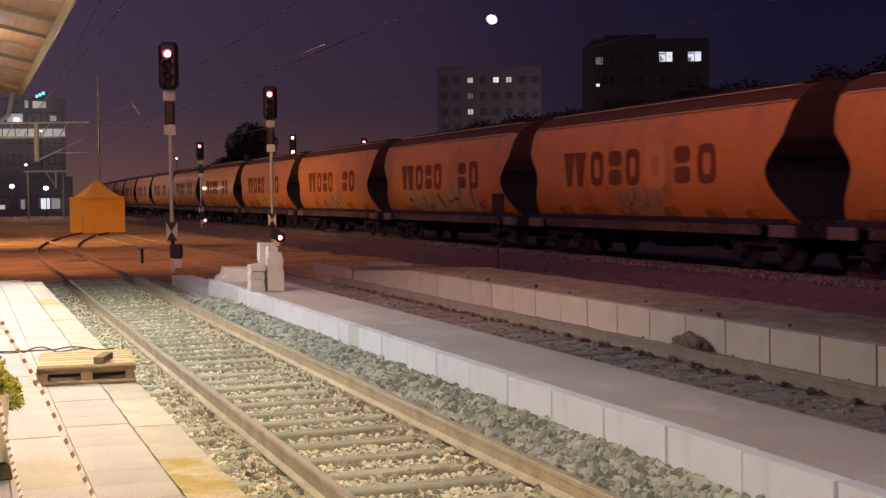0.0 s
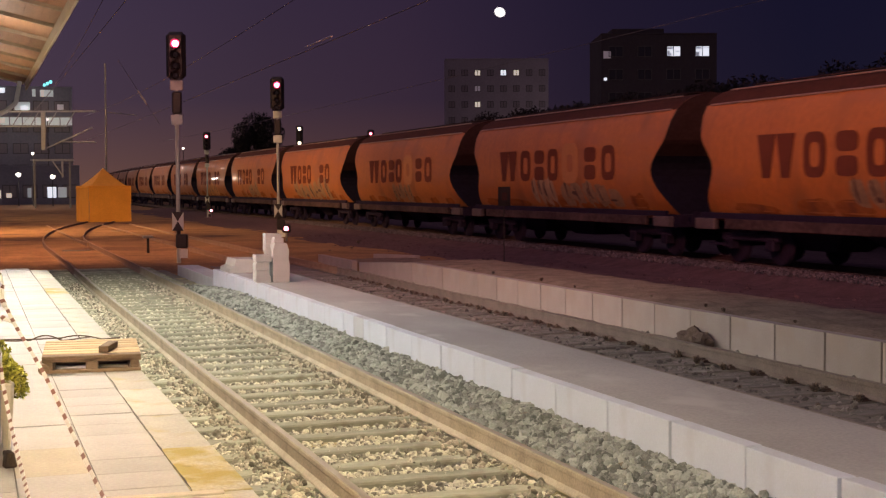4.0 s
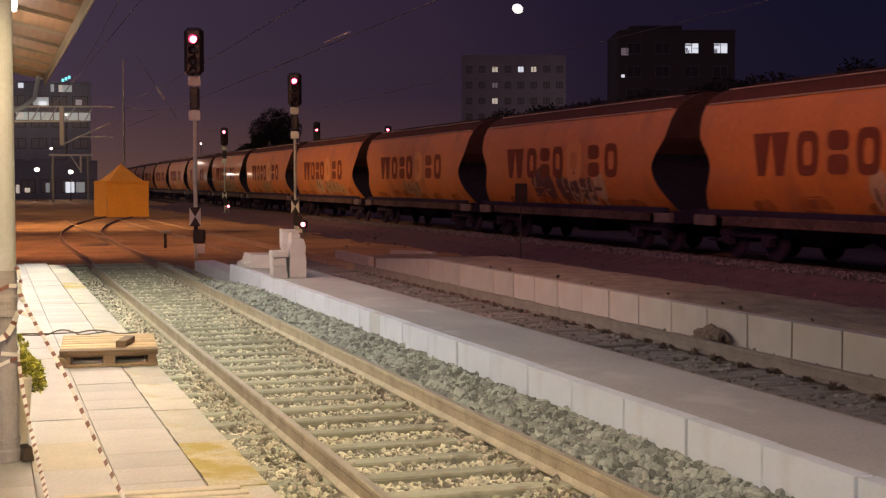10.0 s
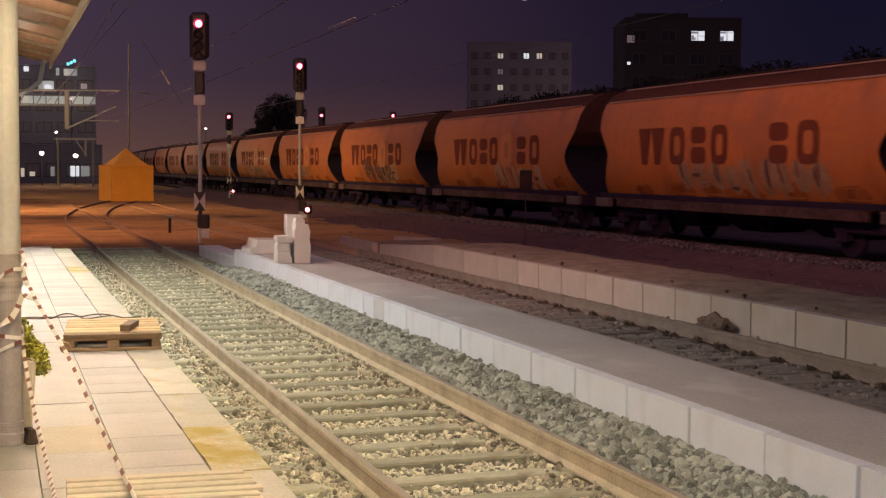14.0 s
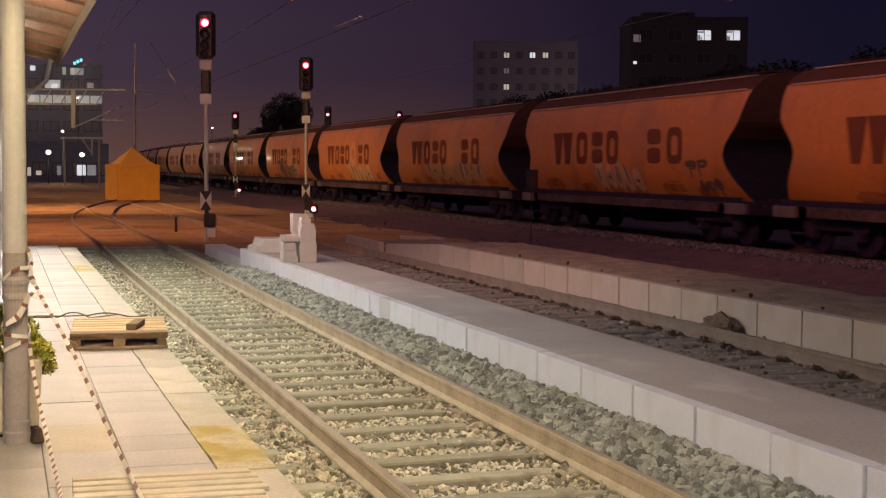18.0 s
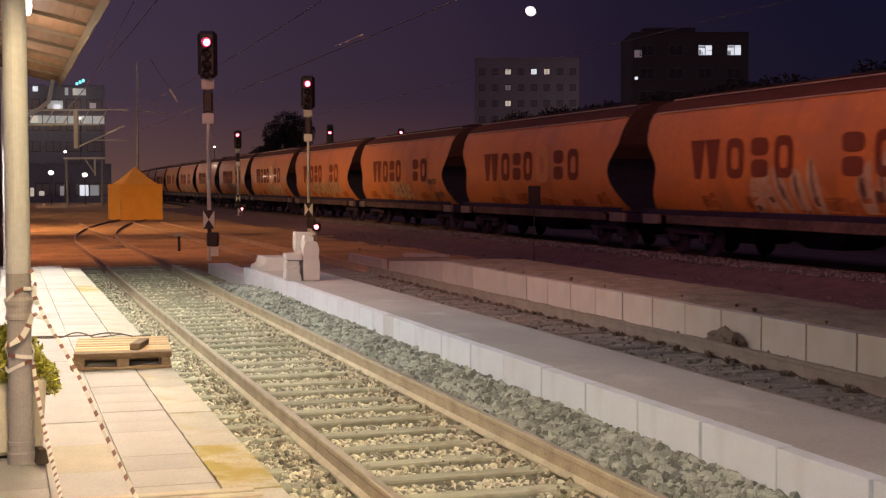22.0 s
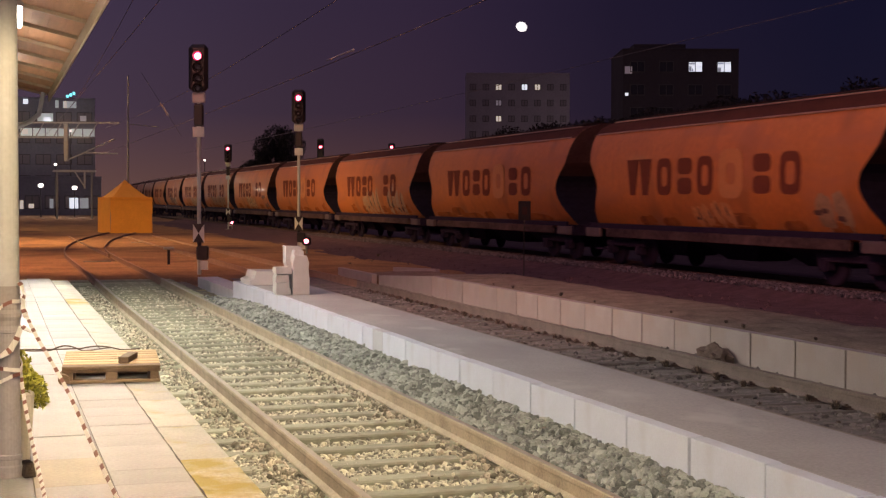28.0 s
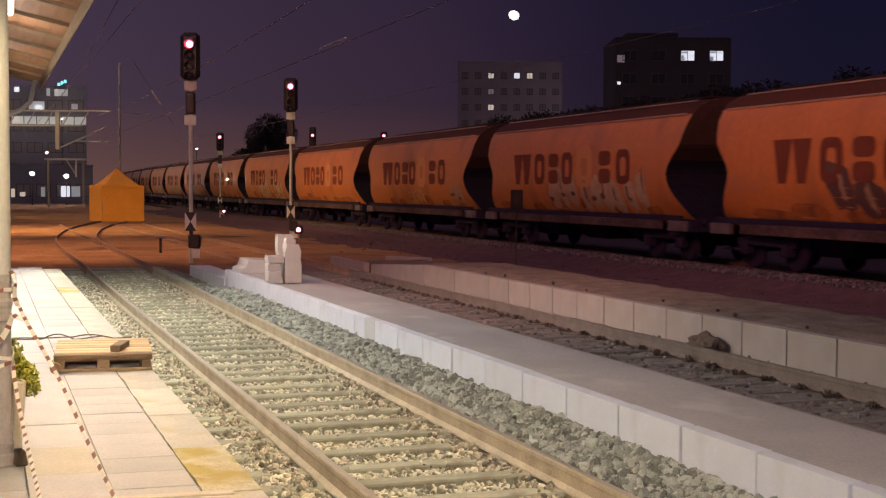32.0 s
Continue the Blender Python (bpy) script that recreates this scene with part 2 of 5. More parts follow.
M_CREAM = material("cream_column_paint", (0.55, 0.55, 0.56), 0.55, spread=0.1, scale=3, fine=40, bump=0.08, stain=(0.45, 0.37, 0.27), stain_at=0.62)
M_GREY_PAINT = material("grey_column_paint", (0.375, 0.34, 0.335), 0.5, spread=0.15, scale=4, fine=50, bump=0.1)
M_PLANTER = material("cream_planter", (0.62, 0.56, 0.45), 0.7, spread=0.1)
M_LEAF = material("green_leaf", (0.42, 0.40, 0.055), 0.7, spread=0.5, scale=3, fine=30, bump=0, island=0.6)
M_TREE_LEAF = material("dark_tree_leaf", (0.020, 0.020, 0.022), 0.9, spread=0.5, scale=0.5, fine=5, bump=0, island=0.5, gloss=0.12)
M_WEED = material("dry_weed_leaf", (0.15, 0.112, 0.09), 0.8, spread=0.5, scale=3, fine=30, bump=0, island=0.6)
M_BARK = material("bark", (0.10, 0.075, 0.055), 0.95, spread=0.3, bump=0.8)
M_TAPE_RED = material("red_tape", (0.25, 0.11, 0.085), 0.4, spread=0.1, bump=0)
M_TAPE_WHITE = material("white_tape", (0.80, 0.77, 0.72), 0.4, spread=0.06, bump=0)
M_BLACK = material("black_rubber", (0.025, 0.022, 0.02), 0.6, spread=0.2)
M_CABLE_BROWN = material("brown_cable_sheath", (0.10, 0.06, 0.04), 0.6, spread=0.2)
M_TENT = material("orange_tent_fabric", (0.72, 0.34, 0.045), 0.75, spread=0.12, scale=1.2, fine=14, bump=0.25)
M_STEEL_DARK = material("black_signal_steel", (0.02, 0.018, 0.018), 0.5, 0.2, spread=0.3)
M_STEEL_WHITE = material("white_signal_paint", (0.52, 0.58, 0.54), 0.55, spread=0.12)
M_STEEL_BAND = material("grey_post_paint", (0.40, 0.47, 0.43), 0.6, spread=0.12)
M_STEEL_GREY = material("galvanised_steel", (0.24, 0.24, 0.235), 0.55, 0.4, spread=0.15)
M_WAGON = material("orange_wagon_paint", (0.50, 0.176, 0.039), 0.5, spread=0.2, scale=0.5, fine=7, bump=0.03, coat=0.24,
                   stain=(0.36, 0.13, 0.036), stain_at=0.52, stain_scale=0.9, stain_grain=(1, 1, 0.4), dust=((0.42, 0.16, 0.060), 0.54, 0.9, (1, 0.4, 1.3)))
M_WAGON_DIRT = material("dull_brown_wagon_dirt", (0.38, 0.143, 0.055), 0.85, spread=0.35, scale=1.6, fine=9, bump=0.02, gloss=0.12,
                        stain=(0.25, 0.10, 0.052), stain_at=0.52, stain_scale=2.2)
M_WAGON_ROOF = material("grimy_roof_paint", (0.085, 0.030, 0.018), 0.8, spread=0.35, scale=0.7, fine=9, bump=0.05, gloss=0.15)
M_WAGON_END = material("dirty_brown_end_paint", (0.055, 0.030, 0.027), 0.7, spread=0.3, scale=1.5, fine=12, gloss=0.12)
M_WAGON_SILL = material("dusty_sill_paint", (0.070, 0.046, 0.046), 0.8, spread=0.7, scale=0.8, fine=9, gloss=0.12)
# near-black violet: grime, with the shade under the wagons put into the colour
M_WAGON_UNDER = material("grimy_underframe", (0.024, 0.018, 0.039), 0.85, 0.1, spread=0.4, gloss=0.12)
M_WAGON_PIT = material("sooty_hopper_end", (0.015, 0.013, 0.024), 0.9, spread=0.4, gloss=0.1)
M_WAGON_STEP = material("pale_step_paint", (0.10, 0.075, 0.08), 0.6, spread=0.35, scale=3, fine=14)
M_WAGON_RAIL = material("pale_roof_rail", (0.62, 0.44, 0.33), 0.35, 0.5, spread=0.1)
M_MARK = material("dark_maroon_marking", (0.15, 0.038, 0.018), 0.95, spread=0.15, scale=2, fine=20, bump=0)
M_MARK_RING = material("pale_orange_ring", (0.53, 0.24, 0.082), 0.5, spread=0.12, bump=0)
M_SPRAY_PALE = material("pale_spray_paint", (0.44, 0.33, 0.215), 0.6, spread=0.3, scale=2.5, fine=12, bump=0)
M_SPRAY_GREY = material("grey_spray_paint", (0.33, 0.23, 0.14), 0.6, spread=0.4, scale=2.5, fine=12, bump=0)
M_SPRAY_DARK = material("dark_spray_paint", (0.09, 0.045, 0.04), 0.6, spread=0.3, bump=0)
M_SPRAY_YELLOW = material("yellow_spray_paint", (0.58, 0.29, 0.11), 0.6, spread=0.3, bump=0)
M_FACADE = material("pale_facade_render", (0.24, 0.22, 0.245), 0.9, spread=0.15, scale=0.3, fine=3, bump=0, gloss=0.12)
M_FACADE_TOWN = material("grey_town_facade", (0.16, 0.155, 0.19), 0.9, spread=0.2, scale=0.3, fine=3, bump=0)
M_PANE_FAR = material("dim_far_pane", (0.15, 0.13, 0.145), 0.3, spread=0.2, bump=0)
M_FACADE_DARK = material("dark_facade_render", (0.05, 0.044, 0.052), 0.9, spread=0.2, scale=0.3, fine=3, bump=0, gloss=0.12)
M_ROOF = material("dark_roofing", (0.04, 0.037, 0.036), 0.9, spread=0.2)
M_PANE = material("unlit_window_pane", (0.015, 0.016, 0.02), 0.12, spread=0.2, bump=0)
M_FRAME = material("window_frame_paint", (0.05, 0.045, 0.048), 0.6, spread=0.1)
M_BRICK_WALL = material("dark_red_wall", (0.16, 0.055, 0.035), 0.9, spread=0.25, scale=2, fine=20)
M_GANTRY = material("pale_gantry_paint", (0.38, 0.37, 0.38), 0.6, 0.1, spread=0.15)
M_CABLE = material("copper_wire", (0.12, 0.11, 0.115), 0.5, 0.2, spread=0.1, bump=0)
M_INSULATOR = material("pale_glazed_ceramic", (0.62, 0.60, 0.58), 0.25, spread=0.1, bump=0)
G_WHITE = glow("cool_white_window", (0.85, 0.93, 1.0), 0.7)
G_WARM = glow("warm_window", (1.0, 0.9, 0.72), 0.35)
G_DIM = glow("dim_window", (0.8, 0.8, 0.85), 0.035)
G_SHADE = glow("half_lit_blind", (0.55, 0.62, 0.72), 0.16)
G_BAND = glow("dim_glazed_balcony", (0.78, 0.88, 0.88), 0.11)
G_RED = glow("red_signal_lens", (1.0, 0.16, 0.22), 14.0)
G_YELLOW = glow("pale_yellow_signal_lens", (1.0, 0.88, 0.62), 5.0)
G_RED_RIM = glow("deep_red_lens_rim", (1.0, 0.03, 0.16), 0.9)
G_LAMP = glow("lamp_bulb", (1.0, 0.88, 0.68), 12.0)
G_MOON = glow("moon_disc", (1.0, 0.97, 0.93), 0.95)
G_TURQUOISE = glow("turquoise_light", (0.2, 0.85, 0.9), 1.3)
G_FLOOD = glow("floodlight_glass", (1.0, 0.72, 0.38), 9.0)
G_STREET = glow("street_lamp_lens", (1.0, 0.93, 0.8), 4.0)


# ---- mesh helpers ----
def mesh_from(name, verts, faces, material_, smooth=False):
    me = bpy.data.meshes.new(name)
    me.from_pydata([tuple(v) for v in verts], [], [tuple(f) for f in faces])
    me.materials.append(material_)
    if smooth:
        me.shade_smooth()
    me.update()
    return me


def part(name, bm, material_, parent=None, label="", at=None, smooth=False):
    """One bmesh, or a ready mesh, as one object under a thing or a part."""
    if isinstance(bm, bmesh.types.BMesh):
        me = bpy.data.meshes.new(name)
        bm.to_mesh(me)
        bm.free()
        me.materials.append(material_)
        if smooth:
            me.shade_smooth()
    else:
        me = bm
    ob = new(name, me)
    if parent:
        ob.parent = parent
    if at is not None:
        ob.matrix_basis = at if isinstance(at, Matrix) else Matrix.Translation(at)
    if label:
        tagged(ob, label)
    return ob


def thing(name, at=(0, 0, 0), label="", category="", group="", kind="", turn=0):
    ob = new(name)
    ob.empty_display_size = 0.1
    ob.matrix_basis = pose(*at, 0, 0, turn)
    return tagged(ob, label, category, group, kind)


def add_box(bm, x0, x1, y0, y1, z0, z1, bevel=0.0, m=None):
    r = bmesh.ops.create_cube(bm, size=1.0)
    vs = r["verts"]
    mm = Matrix.Translation(((x0 + x1) / 2, (y0 + y1) / 2, (z0 + z1) / 2)) @ Matrix.Diagonal((x1 - x0, y1 - y0, z1 - z0, 1))
    bmesh.ops.transform(bm, matrix=(m @ mm) if m else mm, verts=vs)
    if bevel:
        es = list({e for v in vs for e in v.link_edges})
        bmesh.ops.bevel(bm, geom=es, offset=bevel, segments=1, affect="EDGES")
    return bm


def box(x0, x1, y0, y1, z0, z1, bevel=0.0, m=None):
    return add_box(bmesh.new(), x0, x1, y0, y1, z0, z1, bevel, m)


def add_rod(bm, a, b, r0, r1=None, n=12):
    a, b = Vector(a), Vector(b)
    m = Matrix.Translation((a + b) / 2) @ (b - a).to_track_quat("Z", "Y").to_matrix().to_4x4()
    bmesh.ops.create_cone(bm, cap_ends=True, segments=n, radius1=r0, radius2=r0 if r1 is None else r1, depth=(b - a).length, matrix=m)
    return bm


def rod(a, b, r0, r1=None, n=12):
    return add_rod(bmesh.new(), a, b, r0, r1, n)


def lathe(profile, n=20, m=None):
    """A turned body from (radius, height) pairs."""
    verts, faces = [], []
    for r, z in profile:
        verts += [(r * math.cos(2 * math.pi * i / n), r * math.sin(2 * math.pi * i / n), z) for i in range(n)]
    for j in range(len(profile) - 1):
        for i in range(n):
            k = (i + 1) % n
            faces.append((j * n + i, j * n + k, (j + 1) * n + k, (j + 1) * n + i))
    faces.append(tuple(range(n))[::-1])
    faces.append(tuple(range((len(profile) - 1) * n, len(profile) * n)))
    bm = bmesh.new()
    vs = [bm.verts.new(m @ Vector(v) if m else v) for v in verts]
    for f in faces:
        bm.faces.new([vs[i] for i in f])
    return bm


def sweep(profile, path, closed=True):
    """A profile of (side, height) pairs along a path of (x, y, z, heading in radians from +y towards +x)."""
    verts, faces, n = [], [], len(profile)
    for x, y, z, a in path:
        c, s = math.cos(a), math.sin(a)
        verts += [(x + u * c, y - u * s, z + v) for u, v in profile]
    for j in range(len(path) - 1):
        for i in range(n if closed else n - 1):
            k = (i + 1) % n
            faces.append((j * n + i, j * n + k, (j + 1) * n + k, (j + 1) * n + i))
    if closed:
        faces.append(tuple(range(n))[::-1])
        faces.append(tuple(range((len(path) - 1) * n, len(path) * n)))
    return verts, faces


ICO = bmesh.new()
bmesh.ops.create_icosphere(ICO, subdivisions=1, radius=1)
ICO_V = np.array([v.co for v in ICO.verts])
ICO_F = np.array([[v.index for v in f.verts] for f in ICO.faces])
ICO.free()


def stones(name, places, sizes, material_, rng, flat=0.75):
    """Many angular stones as one mesh."""
    n = len(places)
    v = ICO_V[None] * rng.uniform(0.66, 1.14, (n, 12, 1)) * sizes[:, None, None] * rng.uniform(0.55, 1.42, (n, 1, 3)) * np.array([1, 1, flat])
    q = rng.normal(size=(n, 4))
    q /= np.linalg.norm(q, axis=1)[:, None]
    w, x, y, z = q.T
    rot = np.stack([np.stack([1 - 2 * (y * y + z * z), 2 * (x * y - w * z), 2 * (x * z + w * y)], -1),
                    np.stack([2 * (x * y + w * z), 1 - 2 * (x * x + z * z), 2 * (y * z - w * x)], -1),
                    np.stack([2 * (x * z - w * y), 2 * (y * z + w * x), 1 - 2 * (x * x + y * y)], -1)], 1)
    v = np.einsum("nij,nkj->nki", rot, v) + places[:, None]
    f = ICO_F[None] + 12 * np.arange(n)[:, None, None]
    me = bpy.data.meshes.new(name)
    me.vertices.add(12 * n), me.loops.add(60 * n), me.polygons.add(20 * n)
    me.vertices.foreach_set("co", v.ravel())
    me.loops.foreach_set("vertex_index", f.ravel().astype(np.int32))
    me.polygons.foreach_set("loop_start", np.arange(0, 60 * n, 3, dtype=np.int32))
    me.materials.append(material_)
    me.update(calc_edges=True)
    me.validate()
    me.shade_flat()
    return me


RNG = np.random.default_rng(7)


# ---- ground and tracks ----
def bend(s):
    return 0.0030 * max(0.0, s - 44.5) ** 2 + 0.0006 * min(max(0.0, s - 24.0), 11.0) ** 2


def bend_train(s):
    return 0.00019 * max(0.0, s - 85.0) ** 2


def heading(curve, s):
    return math.atan((curve(s + 0.5) - curve(s - 0.5)) / 1.0)


def make_ground():
    n, m = 70, 90
    xs = np.concatenate([[-3000, -600, -150, -50], np.linspace(-20, 60, n), [150, 500, 3000]])
    ys = np.concatenate([[-3000, -500, -100], np.linspace(-30, 130, m), [200, 400, 900, 3200]])
    verts = []
    for y in ys:
        for x in xs:
            rough = 0.05 * noise.noise((x * 0.35, y * 0.35, 3.0)) if (28 < y < 140 and -20 < x < 60) else 0
            rise = 0.13 * min(1.0, max(0.0, (y - 33.0) / 4.0)) * min(1.0, max(0.0, (13.0 - x) / 2.5))
            verts.append((x, y, -0.27 + rise + rough * 0.6))
    w = len(xs)
    faces = [(j * w + i, j * w + i + 1, (j + 1) * w + i + 1, (j + 1) * w + i) for j in range(len(ys) - 1) for i in range(w - 1)]
    tagged(part("ground", mesh_from("ground", verts, faces, M_SOIL, True), None), "bare reddish-brown soil of a railway yard", "ground", kind="structure")


RAIL_SIDE = [(-0.025, 0.0), (-0.031, -0.008), (-0.032, -0.034), (-0.025, -0.050), (-0.024, -0.12), (-0.052, -0.150), (-0.055, -0.165),
             (0.055, -0.165), (0.052, -0.150), (0.024, -0.12), (0.025, -0.050), (0.032, -0.034), (0.031, -0.008), (0.025, 0.0)]


def make_rail(name, centre, curve, side, s0, s1, parent, step=2.0, mats=None):
    mats = mats or (M_RAIL_OLD, M_RAIL_OLD_TOP)
    path = []
    s = s0
    while s < s1 + 0.01:
        a = heading(curve, s)
        path.append((centre + curve(s) + side * math.cos(a), s - side * math.sin(a), -0.06 * min(1.0, max(0.0, (s - 48.0) / 8.0)) if mats[0] is M_RAIL_EARTH else 0.0, a))
        s += step
    v, f = sweep(RAIL_SIDE, path)
    me = mesh_from(name, v, f, mats[0])
    if mats[0] is M_RAIL:
        me.materials.append(M_RAIL_WEB)
        for p in me.polygons:
            if p.index < (len(path) - 1) * len(RAIL_SIDE) and p.index % len(RAIL_SIDE) in (1, 2, 3, 9, 10, 11):
                p.material_index = 1
    rail = part(name, me, None, parent)
    v, f = sweep([(-0.023, 0.0015), (0.023, 0.0015)], path, closed=False)
    part("running_face", mesh_from("running_face", v, [tuple(reversed(q)) for q in f], mats[1]), None, rail, "worn running face")
    return rail


def rough_bed(name, x0, x1, y0, y1, height, material_, step=0.09, amp=0.02, far=1.0):
    """An uneven bed of gravel or dirt whose height depends on x."""
    nx = max(2, int((x1 - x0) / step))
    ny = max(2, int((y1 - y0) / (step * 2 * far)))
    verts = []
    for j in range(ny + 1):
        y = y0 + (y1 - y0) * j / ny
        for i in range(nx + 1):
            x = x0 + (x1 - x0) * i / nx
            verts.append((x, y, height(x, y) + amp * noise.noise((x * 9, y * 9, 0)) + amp * noise.noise((x * 2, y * 2, 5))))
    w = nx + 1
    faces = [(j * w + i, j * w + i + 1, (j + 1) * w + i + 1, (j + 1) * w + i) for j in range(ny) for i in range(nx)]
    return part(name, mesh_from(name, verts, faces, material_), None)


def bed_height(x, y=0):
    if x < 2.0:
        return -0.20 - 0.06 * (2.0 - x)
    if x < 3.95:
        return -0.215 + 0.03 * max(0.0, 1.0 - min(abs(x - 2.2275), abs(x - 3.7325)) / 0.2)
    return -0.215 + 0.13 * min(1.0, (x - 3.95) / 0.55) * min(1.0, max(0.0, (28.5 - y) / 3.0))


make_ground()
TRACK_1, TRACK_2, TRACK_3 = 2.98, 7.27, 18.1


def make_track(name, label, centre, curve, s0, s1, sleeper_mat, top, pitch=0.6, first=0.0, half=1.25, clips=False, pale_to=None, sleepers_to=None, mats=None, near=None):
    tr = thing(name, (centre, s0, 0), label, "railway track", kind="structure")
    inv = tr.matrix_basis.inverted()
    for side in (-0.7525, 0.7525):
        if pale_to:
            ob = make_rail("rail", centre, curve, side, s0, pale_to, tr, 1.0, near or (M_RAIL, M_RAIL_TOP))
            ob.matrix_basis = inv
        ob = make_rail("rail", centre, curve, side, pale_to or s0, s1, tr, 2.0, mats or ((M_RAIL_EARTH, M_RAIL_EARTH) if pale_to else None))
        ob.matrix_basis = inv
    bm = box(-half, half, -0.114, 0.114, -0.15, 0.0, 0.014)
    for v in bm.verts:
        v.co.z += 0.012 * noise.noise(v.co * 3)
    sleeper = part("sleeper", bm, sleeper_mat, tr)
    plate = part("fastening", box(-0.15, 0.15, -0.075, 0.075, 0, 0.014, 0.003), M_CLIP, None)
    bm = box(-0.03, 0.03, -0.05, 0.05, 0.012, 0.035, 0.008)
    add_rod(bm, (0, 0, 0.02), (0, 0, 0.05), 0.022, 0.017, 6)
    bolt = part("bolt", bm, M_CLIP, None)
    plate_mesh, bolt_mesh = plate.data, bolt.data
    bpy.data.objects.remove(plate)
    bpy.data.objects.remove(bolt)
    s, k = s0 + first, 0
    while s < (sleepers_to or s1):
        a = heading(curve, s)
        m = inv @ Matrix.Translation((centre + curve(s), s, top + RNG.uniform(-0.012, 0.006))) @ pose(0, 0, 0, 0, 0, -math.degrees(a) + RNG.uniform(-0.8, 0.8))
        ob = sleeper if k == 0 else new("sleeper", sleeper.data)
        ob.parent, ob.matrix_basis = tr, m
        if clips and 5 < s < 30:
            for side in (-0.7525, 0.7525):
                f = new("fastening", plate_mesh)
                f.parent, f.matrix_basis = tr, m @ Matrix.Translation((side, 0, 0.002))
                for x in (-0.09, 0.09):
                    b = new("bolt", bolt_mesh)
                    b.parent, b.matrix_basis = f, Matrix.Translation((x, 0, 0))
        s += pitch
        k += 1
    return tr


straight = lambda s: 0.0

tagged(rough_bed("ballast_bed", 1.28, 4.60, -30.0, 38.0, bed_height, M_BALLAST_BED, 0.1, 0.02, 1.2), "pale ballast bed of the near track", "ballast", kind="stuff")
tagged(rough_bed("track_bed", 5.80, 8.86, -30.0, 60.0, lambda x, y: -0.185, M_DIRT_BED, 0.12, 0.02, 1.5), "dark oily dirt between old rails", "track bed", kind="stuff")


def ballast(name, label, x0, x1, y0, y1, count, size, material_, lift=0.0, thin=18.0, bare=0.0):
    """Loose stones; bare: the share of the sleepers' tops that stays free of them."""
    y = y0 + (y1 - y0) * RNG.random(count * 2)
    y = y[RNG.random(len(y)) < np.clip(thin / np.maximum(y, 1.0), 0, 1)][:count]
    x = RNG.uniform(x0, x1, len(y))
    if bare:
        off = np.abs((y + 29.825 + 0.3) % 0.6 - 0.3)
        keep = (off > 0.128) | (RNG.random(len(y)) > bare) | (x < 1.66) | (x > 3.86 + 0.2 * RNG.random(len(y)))
        x, y = x[keep], y[keep]
    r = RNG.uniform(size[0], size[1], len(y))
    z = np.array([bed_height(a, b) for a, b in zip(x, y)]) + lift + r * RNG.uniform(-0.3, 0.5, len(y))
    # clear of the rail heads
    for rail in (TRACK_1 - 0.7525, TRACK_1 + 0.7525):
        d = np.abs(x - rail)
        z = np.where(d < 0.10, z - 0.05, z)
    me = stones(name, np.stack([x, y, z], 1), r, material_, RNG)
    return tagged(part(name, me, None), label, "ballast", kind="stuff")


ballast("ballast", "loose pale ballast stones between the sleepers", 1.32, 3.98, 5.2, 34, 66000, (0.015, 0.036), M_BALLAST, 0.003, bare=0.82)
ballast("ballast", "loose pale ballast stones beside the platform", 1.32, 4.58, -5, 5.2, 16000, (0.018, 0.038), M_BALLAST, 0.012)
ballast("scattered_ballast", "small stones lying on the sleepers", 1.75, 4.1, 5.2, 30, 700, (0.008, 0.018), M_BALLAST, 0.054)
ballast("ballast_shoulder", "heap of coarse grey ballast against the concrete blocks", 3.92, 4.60, 5.2, 29, 10000, (0.028, 0.060), M_BALLAST_NEW, 0.0)
ballast("ballast_shoulder", "coarse stones beside the platform edge", 1.37, 2.05, 5.2, 28, 1500, (0.024, 0.046), M_BALLAST, 0.008)
for rail_x in (2.2275, 3.7325):
    ballast("stained_ballast", "rust-stained stones beside the rail", rail_x - 0.34, rail_x - 0.07, 5.2, 30, 1150, (0.016, 0.034), M_BALLAST_BROWN, 0.03)
    ballast("stained_ballast", "rust-stained stones heaped on the sleepers beside the rail", rail_x - 0.24, rail_x - 0.06, 5.2, 30, 750, (0.015, 0.030), M_BALLAST_BROWN, 0.05)
    ballast("stained_ballast", "rust-stained stones beside the rail", rail_x + 0.055, rail_x + 0.19, 5.2, 30, 1500, (0.016, 0.032), M_BALLAST, 0.035)

# the dark bed runs on past the train to keep the ground behind dark
tagged(rough_bed("cinder_bed", 12.1, 36.0, -30.0, 130.0, lambda x, y: -0.25 + 0.19 * min(1.0, max(0.0, (x - 15.6) / 0.7)) * (x < 20.5) - (0.10 if 17.2 < x < 19.0 else 0.0), M_CINDER, 0.2, 0.02, 2.5), "dark cinder bed under and behind the freight train", "track bed", kind="stuff")
track_near = make_track("railway_track_near", "near railway track with weathered sleepers in pale ballast", TRACK_1, bend, -30.0, 81, M_SLEEPER, -0.165, first=0.175, pale_to=33.0, sleepers_to=36.0)
make_track("railway_track_middle", "old railway track with dark oily sleepers beside a concrete platform", TRACK_2, straight, -30.0, 75, M_SLEEPER_DARK, -0.168, first=0.2, clips=True, pale_to=31.0, sleepers_to=33.0, near=(M_RAIL_OLD, M_RAIL_OLD_TOP))
